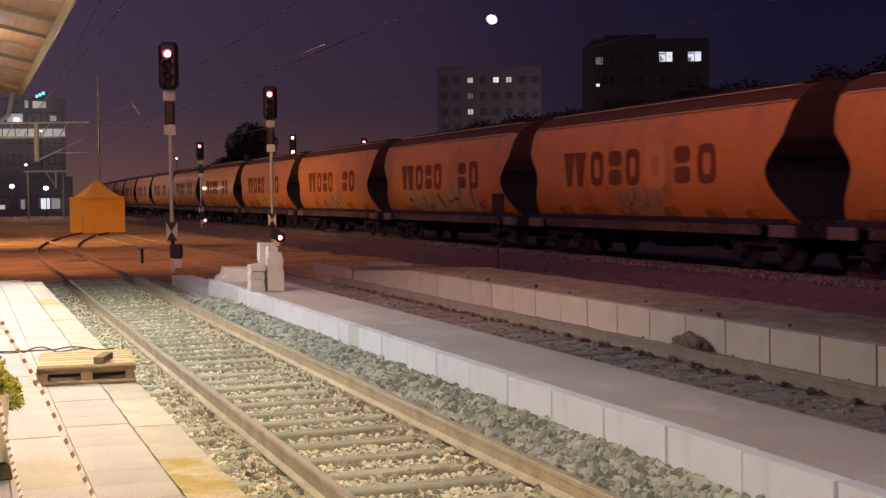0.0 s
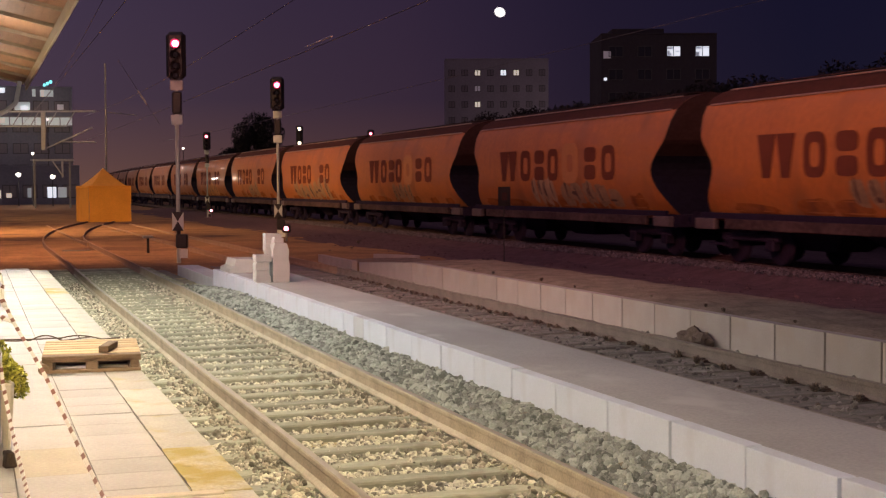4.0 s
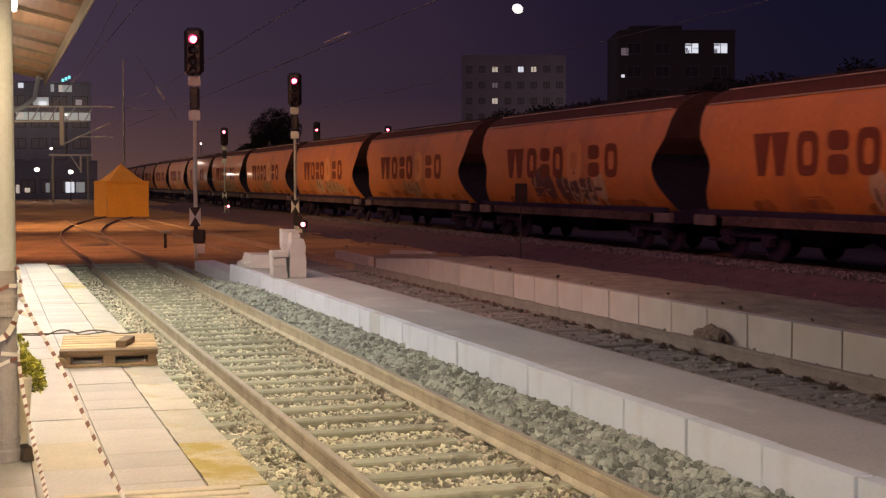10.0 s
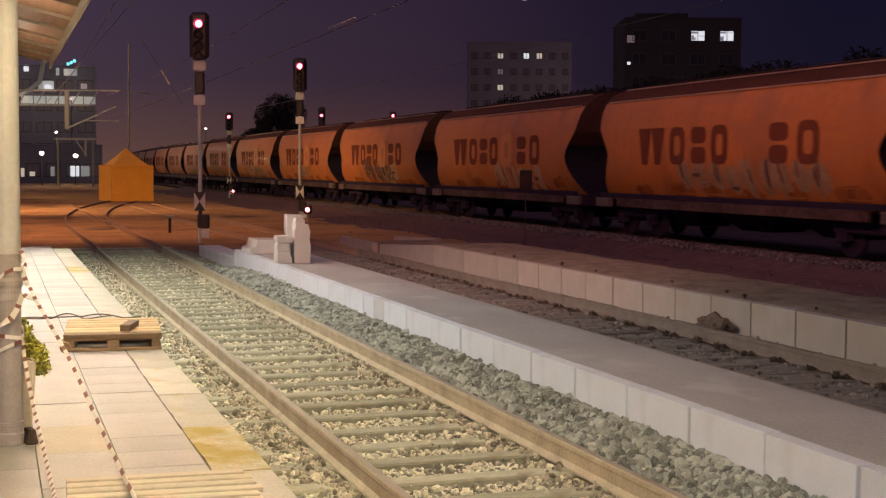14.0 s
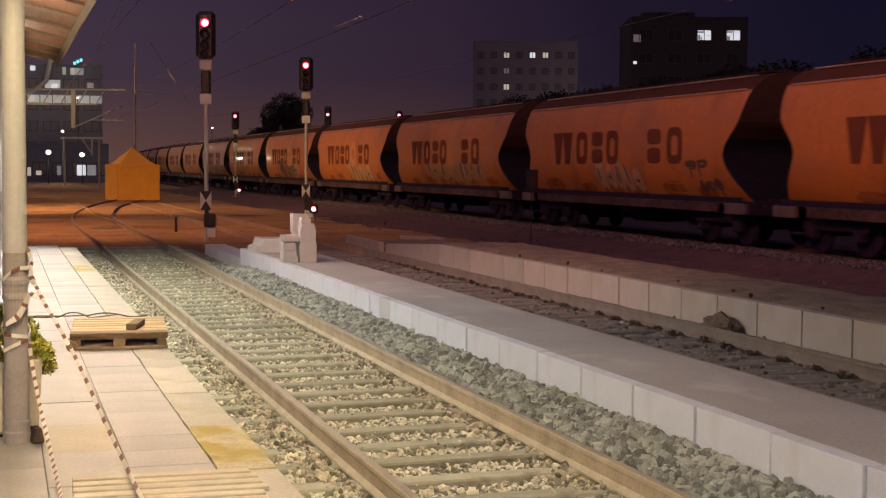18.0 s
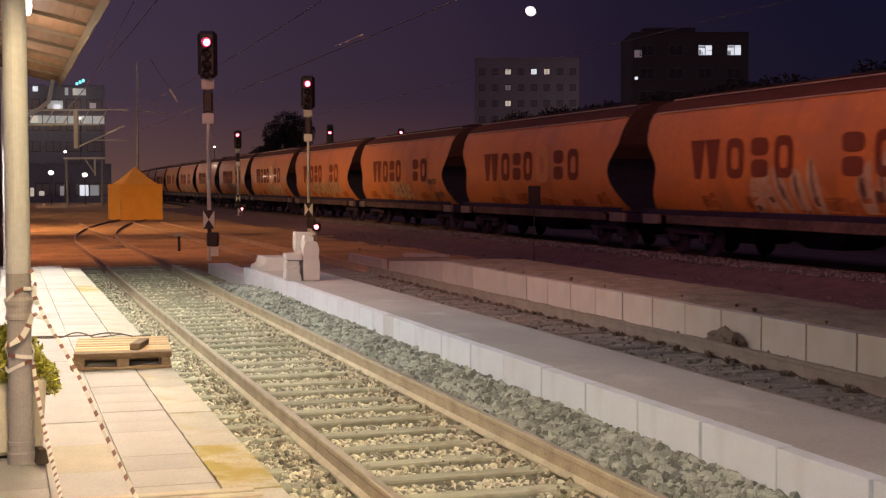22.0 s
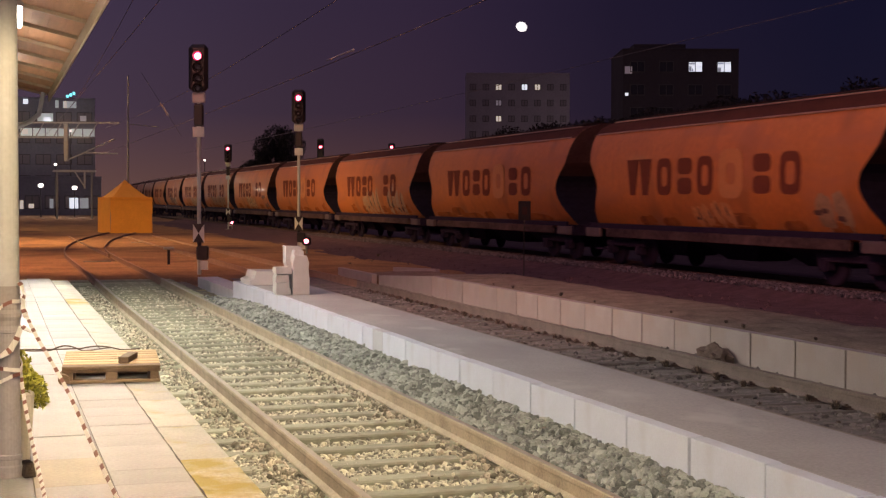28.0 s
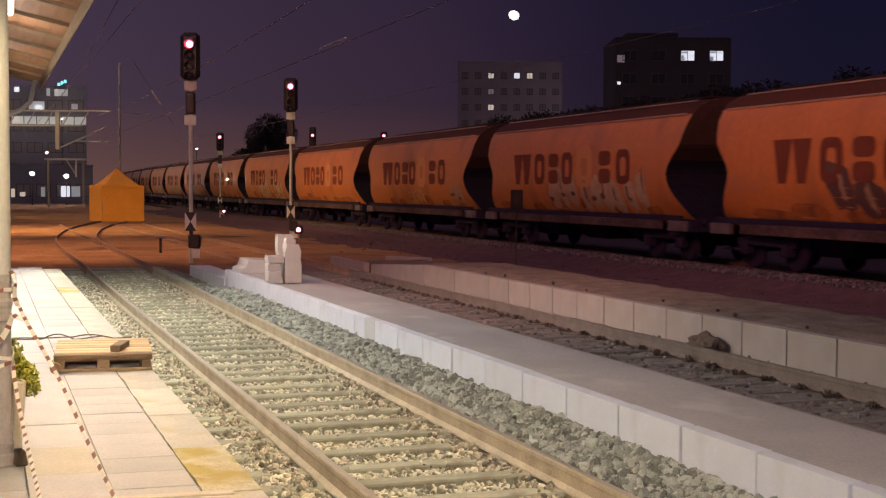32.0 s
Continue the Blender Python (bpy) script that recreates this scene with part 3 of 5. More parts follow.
# the straight branch of the turnout beyond the platforms
branch = make_rail("rail", TRACK_1, straight, 0.7525, 48.0, 74.0, track_near, 2.0, (M_RAIL_EARTH, M_RAIL_EARTH))
branch.matrix_basis = track_near.matrix_basis.inverted()
# rails and sleepers here are much darker than on the other tracks
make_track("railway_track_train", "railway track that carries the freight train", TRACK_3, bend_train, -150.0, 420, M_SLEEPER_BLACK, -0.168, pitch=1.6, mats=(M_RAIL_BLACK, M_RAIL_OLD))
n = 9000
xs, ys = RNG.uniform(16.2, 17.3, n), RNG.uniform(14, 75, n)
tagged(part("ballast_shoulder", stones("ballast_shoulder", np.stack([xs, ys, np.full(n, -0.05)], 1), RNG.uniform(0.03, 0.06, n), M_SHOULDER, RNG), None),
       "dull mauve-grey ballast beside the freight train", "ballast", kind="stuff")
# scattered stones and weeds on the old track
n = 1900
xs, ys = RNG.uniform(5.95, 8.8, n), RNG.uniform(7, 30, n)
tagged(part("dirty_stones", stones("dirty_stones", np.stack([xs, ys, np.full(n, -0.175)], 1), RNG.uniform(0.015, 0.04, n), M_DARK_STONE, RNG), None),
       "scattered dirty stones on the old track", "stones", kind="stuff")
for x0, x1, y0, y1 in ((9.4, 17.0, 12, 60), (4.8, 9.0, 30, 70)):
    n = 1500
    xs, ys = RNG.uniform(x0, x1, n), RNG.uniform(y0, y1, n)
    tagged(part("loose_stones", stones("loose_stones", np.stack([xs, ys, np.full(n, -0.25)], 1), RNG.uniform(0.02, 0.05, n), M_CINDER, RNG), None),
           "loose stones on the dark yard soil", "stones", kind="stuff")


# ---- platforms ----
def block_row(parent, x0, x1, joints, z0, z1, mats, gap=0.027):
    """Face blocks between the joints along y, each a piece with a recessed joint."""
    shared = {}
    for k in range(len(joints) - 1):
        a, b = joints[k], joints[k + 1]
        length = round(b - a, 3)
        mat = mats(k)
        key = (length, mat.name)
        if key not in shared:
            bm = box(x0, x1, gap / 2, length - gap / 2, z0, z1, 0.005)
            shared[key] = part("concrete_block", bm, mat, None)
            ob = shared[key]
        else:
            ob = new("concrete_block", shared[key].data)
        ob.parent = parent
        ob.matrix_basis = pose(RNG.uniform(-0.006, 0.004), a, RNG.uniform(-0.004, 0.004))
        ob.matrix_basis = parent.matrix_basis.inverted() @ ob.matrix_basis


# where the mossy slabs of the edge strip begin
MOSSY = (6.95, 13.2, 20.7)


def side_platform():
    p = thing("platform_left", (0, 0, 0), "station platform of pale slabs with a yellowed edge strip", "platform", kind="structure")
    part("platform_base", box(-6.0, 1.31, -30, 27.62, -0.5, 0.278), M_CONCRETE_BASE, p)
    # columns of slabs: left and right edge, length, one joint that fixes the rest, widths of the joints, surface
    cols = ((1.035, 1.34, 1.25, 6.95, (0.006, 0.004), M_SLAB_EDGE), (0.609, 1.0335, 0.41, 7.57, (0.0015, 0.004, 0.002), M_SLAB), (0.20, 0.6065, 0.82, 7.63, (0.003, 0.006), M_SLAB),
            (-0.21, 0.1975, 0.82, 7.30, (0.004,), M_SLAB), (-0.62, -0.216, 0.82, 7.63, (0.004,), M_SLAB), (-1.2, -0.626, 0.82, 7.4, (0.004,), M_SLAB))
    for x0, x1, length, joint, gaps, mat in cols:
        shared = [part("slab", box(0.001, x1 - x0 - 0.001, g / 2, length - g / 2, -0.05, 0.0, 0.003), mat, None) for g in gaps]
        meshes = [ob.data for ob in shared]
        for ob in shared:
            bpy.data.objects.remove(ob)
        mossy = meshes[0].copy()
        mossy.materials[0] = M_MOSS
        s = joint - length * math.floor((joint + 0.9) / length)
        while s + length < 27.9:
            moss = mat is M_SLAB_EDGE and any(abs(s - m) < 0.6 for m in MOSSY)
            beige = x0 == 0.20 and abs(s - 7.63) < 0.1
            ob = new("slab", mossy if moss else meshes[int(RNG.integers(len(meshes)))])
            if beige:
                ob.data = ob.data.copy()
                ob.data.materials[0] = M_SLAB_BEIGE
            ob.parent = p
            ob.matrix_basis = pose(x0, s, 0.33 + RNG.uniform(-0.003, 0.002), RNG.uniform(-0.15, 0.15), RNG.uniform(-0.15, 0.15), RNG.uniform(-0.1, 0.1))
            s += length
    # jagged dirty joint beside the edge strip
    n = 420
    verts = []
    for k in range(n + 1):
        y = -0.8 + 28.2 * k / n
        mid = 1.0325 + 0.012 * noise.noise((y * 1.3, 0, 4)) + 0.005 * noise.noise((y * 9, 0, 4))
        w = 0.0018 + 0.008 * max(0.0, noise.noise((y * 3.1, 2, 0)) + 0.2)
        verts += [(mid - w, y, 0.3365), (mid + w, y, 0.3365)]
    part("joint_dirt", mesh_from("joint_dirt", verts, [(2 * k, 2 * k + 1, 2 * k + 3, 2 * k + 2) for k in range(n)], M_JOINT), None, p, "dark dirt in the joint")
    part("paving_beyond", box(-6.0, -1.22, -30, 27.6, 0.27, 0.325), M_SLAB, p)
    part("paving_behind", box(-1.2, 1.337, -30, 0.1, 0.27, 0.324), M_SLAB, p)


def island_platform():
    p = thing("platform_middle", (0, 0, 0), "new low platform of white concrete blocks with a smooth grey top", "platform", kind="structure")
    part("platform_top", box(4.752, 5.80, -30.0, 27.9, -0.45, 0.207, 0.01), M_TOP, p, "smooth grey concrete top")
    part("joint_backing", box(4.655, 4.7495, -30.0, 27.9, -0.45, 0.19), M_JOINT, p, "dark grit in the joints")
    joints = [-29.38 + k for k in range(58)]
    joints = sorted([j for j in joints if j < 27.7] + [17.12, 27.95])
    block_row(p, 4.62, 4.748, joints, -0.45, 0.212, lambda k: M_BLOCK_DARK if abs(joints[k] - 16.62) < 0.05 else M_BLOCK)
    # low blocks beyond the end
    low = [28.0, 29.0, 30.0, 31.0, 32.0, 33.0]
    block_row(p, 4.62, 5.10, low, -0.45, 0.02, lambda k: M_BLOCK_DARK)


def far_platform():
    p = thing("platform_far", (0, 0, 0), "old low platform of sandy concrete blocks filled with soil", "platform", kind="structure")
    part("joint_backing", box(8.89, 8.985, -29.0, 27.9, -0.45, 0.205), M_JOINT, p, "dark grit in the joints")
    joints = [-29.03 + k for k in range(58)]
    block_row(p, 8.85, 8.99, joints, -0.45, 0.24, lambda k: M_BLOCK_OLD)
    # the end tapers down into the soil, with two loose lengths beyond it
    bm = box(8.85, 8.99, 27.99, 32.2, -0.45, 0.238, 0.008)
    for v in bm.verts:
        if v.co.z > 0:
            v.co.z -= 0.205 * (v.co.y - 27.99) / 4.2
    part("concrete_block", bm, M_BLOCK_OLD, p)
    part("concrete_block", box(8.86, 9.0, 32.9, 36.4, -0.45, 0.03, 0.01), M_BLOCK_OLD, p)
    part("concrete_block", box(-0.75, 0.75, -0.08, 0.08, -0.3, 0.12, 0.01), M_BLOCK_OLD, p, at=pose(10.55, 34.7, -0.05, 0, 0, -58))

    def soil(x, y):
        t = min(1.0, max(0.0, (x - 10.7) / 1.2))
        drop = 0.24 * min(1.0, max(0.0, (y - 28.0) / 4.2))
        edge = 0.20 + 0.05 * min(1.0, (x - 8.985) / 0.25) - drop
        return edge + 0.015 + (-0.27 - edge) * t
    ob = rough_bed("soil_fill", 8.985, 12.2, -29.0, 34.0, soil, M_FILL, 0.16, 0.02, 1.3)
    ob.parent = p
    tagged(ob, "trodden brown soil fill")


side_platform()
island_platform()
far_platform()


def soil_heap():
    bm = bmesh.new()
    bmesh.ops.create_icosphere(bm, subdivisions=3, radius=1)
    for v in bm.verts:
        k = 1 + 0.5 * noise.noise(v.co * 2.2) + 0.25 * noise.noise(v.co * 6)
        v.co = Vector((v.co.x * 0.17 * k, v.co.y * 0.34 * k, max(v.co.z, -0.2) * 0.20 * k))
    tagged(part("soil_mound", bm, M_HEAP, None, at=(8.68, 15.58, -0.155)), "small heap of dark soil against the block wall", "soil heap")


soil_heap()


def slab_profile(points, y0, y1):
    """A cast piece: an outline of (side, height) pairs drawn out in depth, with slightly rounded edges."""
    bm = bmesh.new()
    rings = [[bm.verts.new((x, y, z)) for x, z in points] for y in (y0, y1)]
    n = len(points)
    bm.faces.new(rings[0])
    bm.faces.new(rings[1][::-1])
    for i in range(n):
        k = (i + 1) % n
        bm.faces.new((rings[0][i], rings[1][i], rings[1][k], rings[0][k]))
    bmesh.ops.recalc_face_normals(bm, faces=bm.faces)
    bmesh.ops.bevel(bm, geom=list(bm.edges), offset=0.007, segments=1, affect="EDGES")
    return bm


def precast(name, at, pieces, label, turn=0):
    ob = thing(name, at, label, "concrete element", "spare platform edge elements", turn=turn)
    for points, y0, y1 in pieces:
        part("concrete_slab", slab_profile(points, y0, y1), M_PRECAST, ob)
    return ob


precast("precast_element", (4.90, 23.55, 0.21), [
    (((0.0, 0.0), (0.13, 0.0), (0.14, 0.5), (0.20, 0.55), (0.27, 0.70), (0.27, 0.83), (-0.02, 0.84), (-0.02, 0.55), (0.0, 0.5)), 0.36, 0.62),
    (((0.04, 0.0), (0.26, 0.0), (0.26, 0.76), (0.10, 0.78), (0.06, 0.62), (0.08, 0.50), (0.04, 0.42)), 0.16, 0.355),
    (((0.035, 0.0), (0.325, 0.0), (0.33, 0.30), (0.31, 0.42), (0.325, 0.55), (0.28, 0.68), (0.07, 0.69), (0.05, 0.60), (0.035, 0.58)), 0.0, 0.155)],
    "tall upright precast concrete element on the grey platform")
precast("precast_element", (4.655, 23.5, 0.21), [
    (((0.0, 0.0), (0.235, 0.0), (0.235, 0.10), (0.20, 0.14), (0.20, 0.215), (-0.02, 0.215), (-0.03, 0.05)), 0.0, 0.30),
    (((-0.03, 0.22), (0.20, 0.22), (0.20, 0.33), (0.22, 0.36), (-0.01, 0.36), (-0.03, 0.30)), 0.03, 0.30),
    (((-0.02, 0.365), (0.25, 0.365), (0.25, 0.40), (0.23, 0.485), (-0.03, 0.485), (-0.03, 0.42)), 0.0, 0.30)],
    "short stacked precast concrete element beside the tall one")
precast("precast_element", (4.68, 26.4, 0.21), [
    (((0.0, 0.0), (1.0, 0.0), (0.97, 0.09), (0.82, 0.11), (0.70, 0.25), (0.14, 0.27), (0.10, 0.13), (0.0, 0.09)), 0.0, 1.0)],
    "precast concrete angle lying on the grey platform")


# ---- canopy ----
def canopy():
    c = thing("platform_canopy", (0, 0, 0), "wooden platform canopy with pale rafters and brown soffit boards", "canopy", kind="structure")
    slope = math.tan(radians(13))
    xe, ze, y0, y1 = 1.08, 3.86, -22.0, 28.9
    w = 5.2

    def zr(x):
        return ze + (xe - x) * slope
    # soffit boards run along the platform
    nb = 26
    for k in range(nb):
        xa, xb = xe - 0.004 - k * w / nb, xe - 0.004 - (k + 1) * w / nb + 0.003
        verts = [(xa, y0, zr(xa) + 0.10), (xb, y0, zr(xb) + 0.10), (xb, y1, zr(xb) + 0.10), (xa, y1, zr(xa) + 0.10)]
        verts += [(x, y, z + 0.02) for x, y, z in verts]
        part("soffit_board", mesh_from("soffit_board", verts, [(0, 1, 2, 3), (7, 6, 5, 4), (0, 4, 5, 1), (1, 5, 6, 2), (2, 6, 7, 3), (3, 7, 4, 0)], M_SOFFIT), None, c)
    y = y1 - 0.08
    while y > y0:
        xa, xb = xe - 0.02, xe - w
        verts = [(xa, y - 0.02, zr(xa) + 0.05), (xa, y + 0.02, zr(xa) + 0.05), (xa, y + 0.02, zr(xa) + 0.098), (xa, y - 0.02, zr(xa) + 0.098),
                 (xb, y - 0.02, zr(xb) + 0.05), (xb, y + 0.02, zr(xb) + 0.05), (xb, y + 0.02, zr(xb) + 0.098), (xb, y - 0.02, zr(xb) + 0.098)]
        part("rafter", mesh_from("rafter", verts, [(0, 1, 2, 3), (7, 6, 5, 4), (0, 4, 5, 1), (1, 5, 6, 2), (2, 6, 7, 3), (3, 7, 4, 0)], M_RAFTER), None, c)
        y -= 1.72
    part("fascia", box(xe, xe + 0.035, y0, y1 + 0.02, ze - 0.05, ze + 0.14, 0.006), M_RAFTER, c, "pale eave board")
    part("roof_sheet", mesh_from("roof_sheet", [(xe + 0.06, y0, ze + 0.15), (xe - w, y0, zr(xe - w) + 0.17), (xe - w, y1, zr(xe - w) + 0.17), (xe + 0.06, y1, ze + 0.15),
                                                (xe + 0.06, y0, ze + 0.20), (xe - w, y0, zr(xe - w) + 0.22), (xe - w, y1, zr(xe - w) + 0.22), (xe + 0.06, y1, ze + 0.20)],
                                 [(3, 2, 1, 0), (4, 5, 6, 7), (0, 1, 5, 4), (1, 2, 6, 5), (2, 3, 7, 6), (3, 0, 4, 7)], M_ROOF), None, c)


def column(at):
    c = thing("canopy_column", at, "cream round iron column with a grey painted foot", "column", "canopy columns")
    part("shaft", lathe([(0.0672, 1.0), (0.0661, 1.1), (0.0650, 3.7)], 24), M_CREAM, c, smooth=False)
    part("foot", lathe([(0.0762, 0), (0.0762, 0.06), (0.0706, 0.07), (0.0706, 0.10), (0.0739, 0.105), (0.0739, 0.125), (0.0661, 0.13), (0.0650, 0.78), (0.0672, 0.80), (0.0739, 0.805), (0.0739, 0.82), (0.0683, 0.84),
                        (0.0683, 0.87), (0.0750, 0.89), (0.0750, 0.91), (0.0672, 0.93), (0.0672, 1.06)], 24), M_GREY_PAINT, c, "grey painted lower sleeve")
    return c


canopy()
column((0.073, 8.0, 0.33))
far_col = column((0.05, 26.6, 0.33))
bm = bmesh.new()
pts = [(0.06, 26.6, 3.00), (0.36, 26.7, 3.14), (0.66, 26.8, 3.28), (0.84, 26.9, 3.44), (0.92, 27.0, 3.84)]
for a, b in zip(pts, pts[1:]):
    add_rod(bm, a, b, 0.042, 0.042, 10)
bmesh.ops.transform(bm, matrix=Matrix.Translation((-0.05, -26.6, -0.33)), verts=bm.verts)
part("bracket", bm, M_CREAM, far_col, "curved bracket")

for place in CANOPY_LAMPS:
    lp = thing("canopy_lamp", place, "white glowing globe lamp hung under the canopy", "lamp", "canopy lamps")
    part("bulb", lathe([(0.005, -0.22), (0.025, -0.21), (0.036, -0.15), (0.036, -0.02), (0.028, 0.0)], 16), G_LAMP, lp, smooth=True).visible_shadow = False
    part("cap", lathe([(0.045, 0.0), (0.05, 0.03), (0.03, 0.06)], 16), M_GREY_PAINT, lp)
    part("rod", rod((0, 0, 0.05), (0, 0, 3.86 + (1.08 - place[0]) * 0.2309 + 0.1 - place[2]), 0.01, None, 8), M_GREY_PAINT, lp)

for place in UNSEEN_MASTS:
    ms = thing("yard_light_mast", (place[0], place[1], -0.27), "unseen tall steel mast added to light the yard", "light mast", "yard lights")
    part("mast", rod((0, 0, 0), (0, 0, place[2] + 0.35), 0.12, 0.06, 12), M_STEEL_GREY, ms)
    part("crossbar", box(-1.2, 1.2, -0.05, 0.05, place[2] + 0.32, place[2] + 0.42, 0.01), M_STEEL_DARK, ms, at=pose(0, 0, 0, 0, 0, 24))
    for k in range(5):
        x = -1.0 + 0.5 * k
        fl = part("floodlight", box(x - 0.2, x + 0.2, -0.04, 0.14, place[2] + 0.02, place[2] + 0.31, 0.02), M_STEEL_DARK, ms, at=pose(0, 0, 0, 0, 0, 24))
        # the lit glass is there to be reflected as bright dashes in wagon paint
        part("glass", box(x - 0.17, x + 0.17, -0.062, -0.042, place[2] + 0.05, place[2] + 0.28), G_FLOOD, fl, "glowing glass added to reflect as dashes on the wagons")

# dark building corner past the platform end
b = thing("brick_shed", (-0.02, 28.3, -0.27), "dark red station outbuilding wall at the platform end", "building")
part("wall", box(-4.0, 0.0, 0.0, 5.0, 0, 4.6, 0.02), M_BRICK_WALL, b)
part("roof", box(-4.2, 0.04, -0.1, 5.1, 4.6, 4.75, 0.02), M_ROOF, b)


# ---- platform things ----
def pallet(at, label, turn, deck):
    p = thing("wooden_pallet", at, label, "pallet", "wooden pallets", turn=turn)
    # seven deck boards across, three runners with blocks
    count = 11 if at[1] < 8 else 7
    for k in range(count):
        y = 0.05 + k * (1.2 - 0.1) / (count - 1)
        half, over = (0.37, RNG.uniform(-0.02, 0.03)) if count > 7 else (0.475, 0.0)
        half /= count
        # front board and lower timbers take a darker wood that carries their shade
        part("deck_board", box(0.0, 0.8 + over, y - half, y + half, 0.122, 0.144, 0.003), deck if k or count > 7 else M_WOOD, p)
    for x in (0.05, 0.4, 0.75):
        part("stringer", box(x - 0.05, x + 0.05, 0.0, 1.2, 0.092, 0.121, 0.003), M_WOOD, p)
        part("bottom_board", box(x - 0.05, x + 0.05, 0.0, 1.2, 0.0, 0.026, 0.003), M_WOOD, p)
        for y in (0.0, 0.53, 1.055):
            part("block", box(x - 0.035 if x != 0.4 else x - 0.05, x + 0.035 if x != 0.4 else x + 0.05, y, y + 0.145, 0.027, 0.091, 0.004), M_WOOD, p)
    for y in (-0.002, 0.55, 1.1):
        part("bottom_cross_board", box(0.0, 0.8, y, y + 0.1, 0.0, 0.0255, 0.003), M_WOOD, p)
    part("top_cross_board", box(0.0, 0.8, -0.003, 0.02, 0.090, 0.1215, 0.003), M_WOOD, p)
    return p


pallet((0.535, 11.83, 0.334), "weathered wooden pallet lying flat on the platform slabs", -4.5, M_WOOD_PALE)
tagged(part("timber_offcut", box(0, 0.085, 0, 0.42, 0, 0.055, 0.005), M_WOOD, None, at=pose(1.00, 11.93, 0.480, 0, 0, -16)), "short timber offcut lying on the pallet", "timber")
pallet((0.25, 5.17, 0.334), "pale new wooden pallet lying flat on the platform", -2.0, M_WOOD_NEW)


tagged(part("log", rod((0, 0, 0.045), (0.02, 0.35, 0.045), 0.045, 0.042, 12), M_WOOD, None, at=(0.545, 11.76, 0.331)), "short round log beside the pallet", "log")


def cable():
    bm = bmesh.new()
    for wave, lift, reach in ((0.0, 0.03, 1.12), (1.6, 0.05, 0.85)):
        pts = []
        for k in range(50):
            t = k / 49
            pts.append((0.10 + (0.20 + reach) * t, 14.45 + 0.12 * math.sin(t * 5 + wave) + 0.05 * math.sin(t * 13 + wave), 0.342 + lift * max(0.0, math.sin(t * 11 + wave)) * (t > 0.4)))
        for a, b in zip(pts, pts[1:]):
            add_rod(bm, a, b, 0.0065, None, 6)
    bmesh.ops.transform(bm, matrix=Matrix.Translation((-0.30, -14.45, -0.334)), verts=bm.verts)
    tagged(part("black_cable", bm, M_CABLE_BROWN, None, at=(0.30, 14.45, 0.334)), "dark brown cable lying loosely across the platform slabs", "cable")


cable()


def leaf_cloud(n, rx, ry, rz, size, seed, droop=0.0):
    r = np.random.default_rng(seed)
    verts, faces = [], []
    for k in range(n):
        d = r.normal(size=3)
        d /= np.linalg.norm(d)
        rad = r.uniform(0.45, 1.0) ** 0.5
        c = np.array([d[0] * rx, d[1] * ry, d[2] * rz]) * rad * (1 + 0.25 * noise.noise(Vector(d * 2.5)))
        c[2] -= droop * abs(c[0])
        u = r.normal(size=3)
        u /= np.linalg.norm(u)
        w = np.cross(u, r.normal(size=3))
        w /= np.linalg.norm(w)
        s = size * r.uniform(0.6, 1.4)
        b = len(verts)
        verts += [c - u * s, c + w * s * 0.4, c + u * s, c - w * s * 0.4]
        faces += [(b, b + 1, b + 2, b + 3)]
    return verts, faces


def weed(at, size, seed, label):
    # thin blades that fan out from the root
    r = np.random.default_rng(seed)
    v, f = [], []
    for k in range(120):
        a, lean = r.uniform(0, 2 * math.pi), r.uniform(0.1, 1.25)
        out = np.array((math.cos(a), math.sin(a), 0.0))
        side = np.array((-math.sin(a), math.cos(a), 0.0)) * size * 0.09
        root, tip = out * size * 0.2 * r.random(), out * size * lean + np.array((0, 0, size * r.uniform(0.3, 1.35)))
        mid = (root + tip) / 2 + np.array((0, 0, size * 0.2))
        b = len(v)
        v += [root - side, root + side, mid - side, mid + side, tip]
        f += [(b, b + 1, b + 3, b + 2), (b + 2, b + 3, b + 4)]
    tagged(part("weed", mesh_from("weed", v, f, M_WEED), None, at=at), label, "weed", "weeds on the yard")


def planter():
    p = thing("planter", (-0.03, 8.13, 0.33), "cream planter with a bushy green plant beside the column", "planter")
    bm = box(-0.28, 0.25, 0.0, 0.34, 0.02, 0.45, 0.02)
    for v in bm.verts:
        v.co.x *= 0.86 + 0.14 * v.co.z / 0.45
    part("box", bm, M_PLANTER, p)
    part("base", box(-0.20, 0.22, 0.03, 0.30, 0.0, 0.06, 0.01), M_BLACK, p)
    v, f = leaf_cloud(8000, 0.27, 0.22, 0.20, 0.018, 3, 0.45)
    part("foliage", mesh_from("foliage", v, f, M_LEAF), None, p, "bushy green leaves", at=(0.04, 0.17, 0.545))


planter()
bm = box(-0.035, 0.035, -0.05, 0.05, 0, 0.085, 0.006)
for v in bm.verts:
    if v.co.z > 0.05:
        v.co.x *= 0.6
tagged(part("wooden_wedge", bm, M_BARK, None, at=pose(0.175, 7.97, 0.331, 0, 0, 12)), "small dark wooden wedge at the foot of the column", "wedge")
for k in range(34):
    weed((7.87 + RNG.uniform(-0.06, 0.03), 9.2 + k * 0.6 + RNG.uniform(-0.07, 0.07), -0.18), RNG.uniform(0.055, 0.085), 400 + k, "small dry weed growing beside the old rail")
for k in range(12):
    weed((RNG.uniform(6.6, 7.6), 9.5 + k * 1.3 + RNG.uniform(-0.5, 0.5), -0.19), RNG.uniform(0.025, 0.05), 470 + k, "small dry weed growing between the old rails")
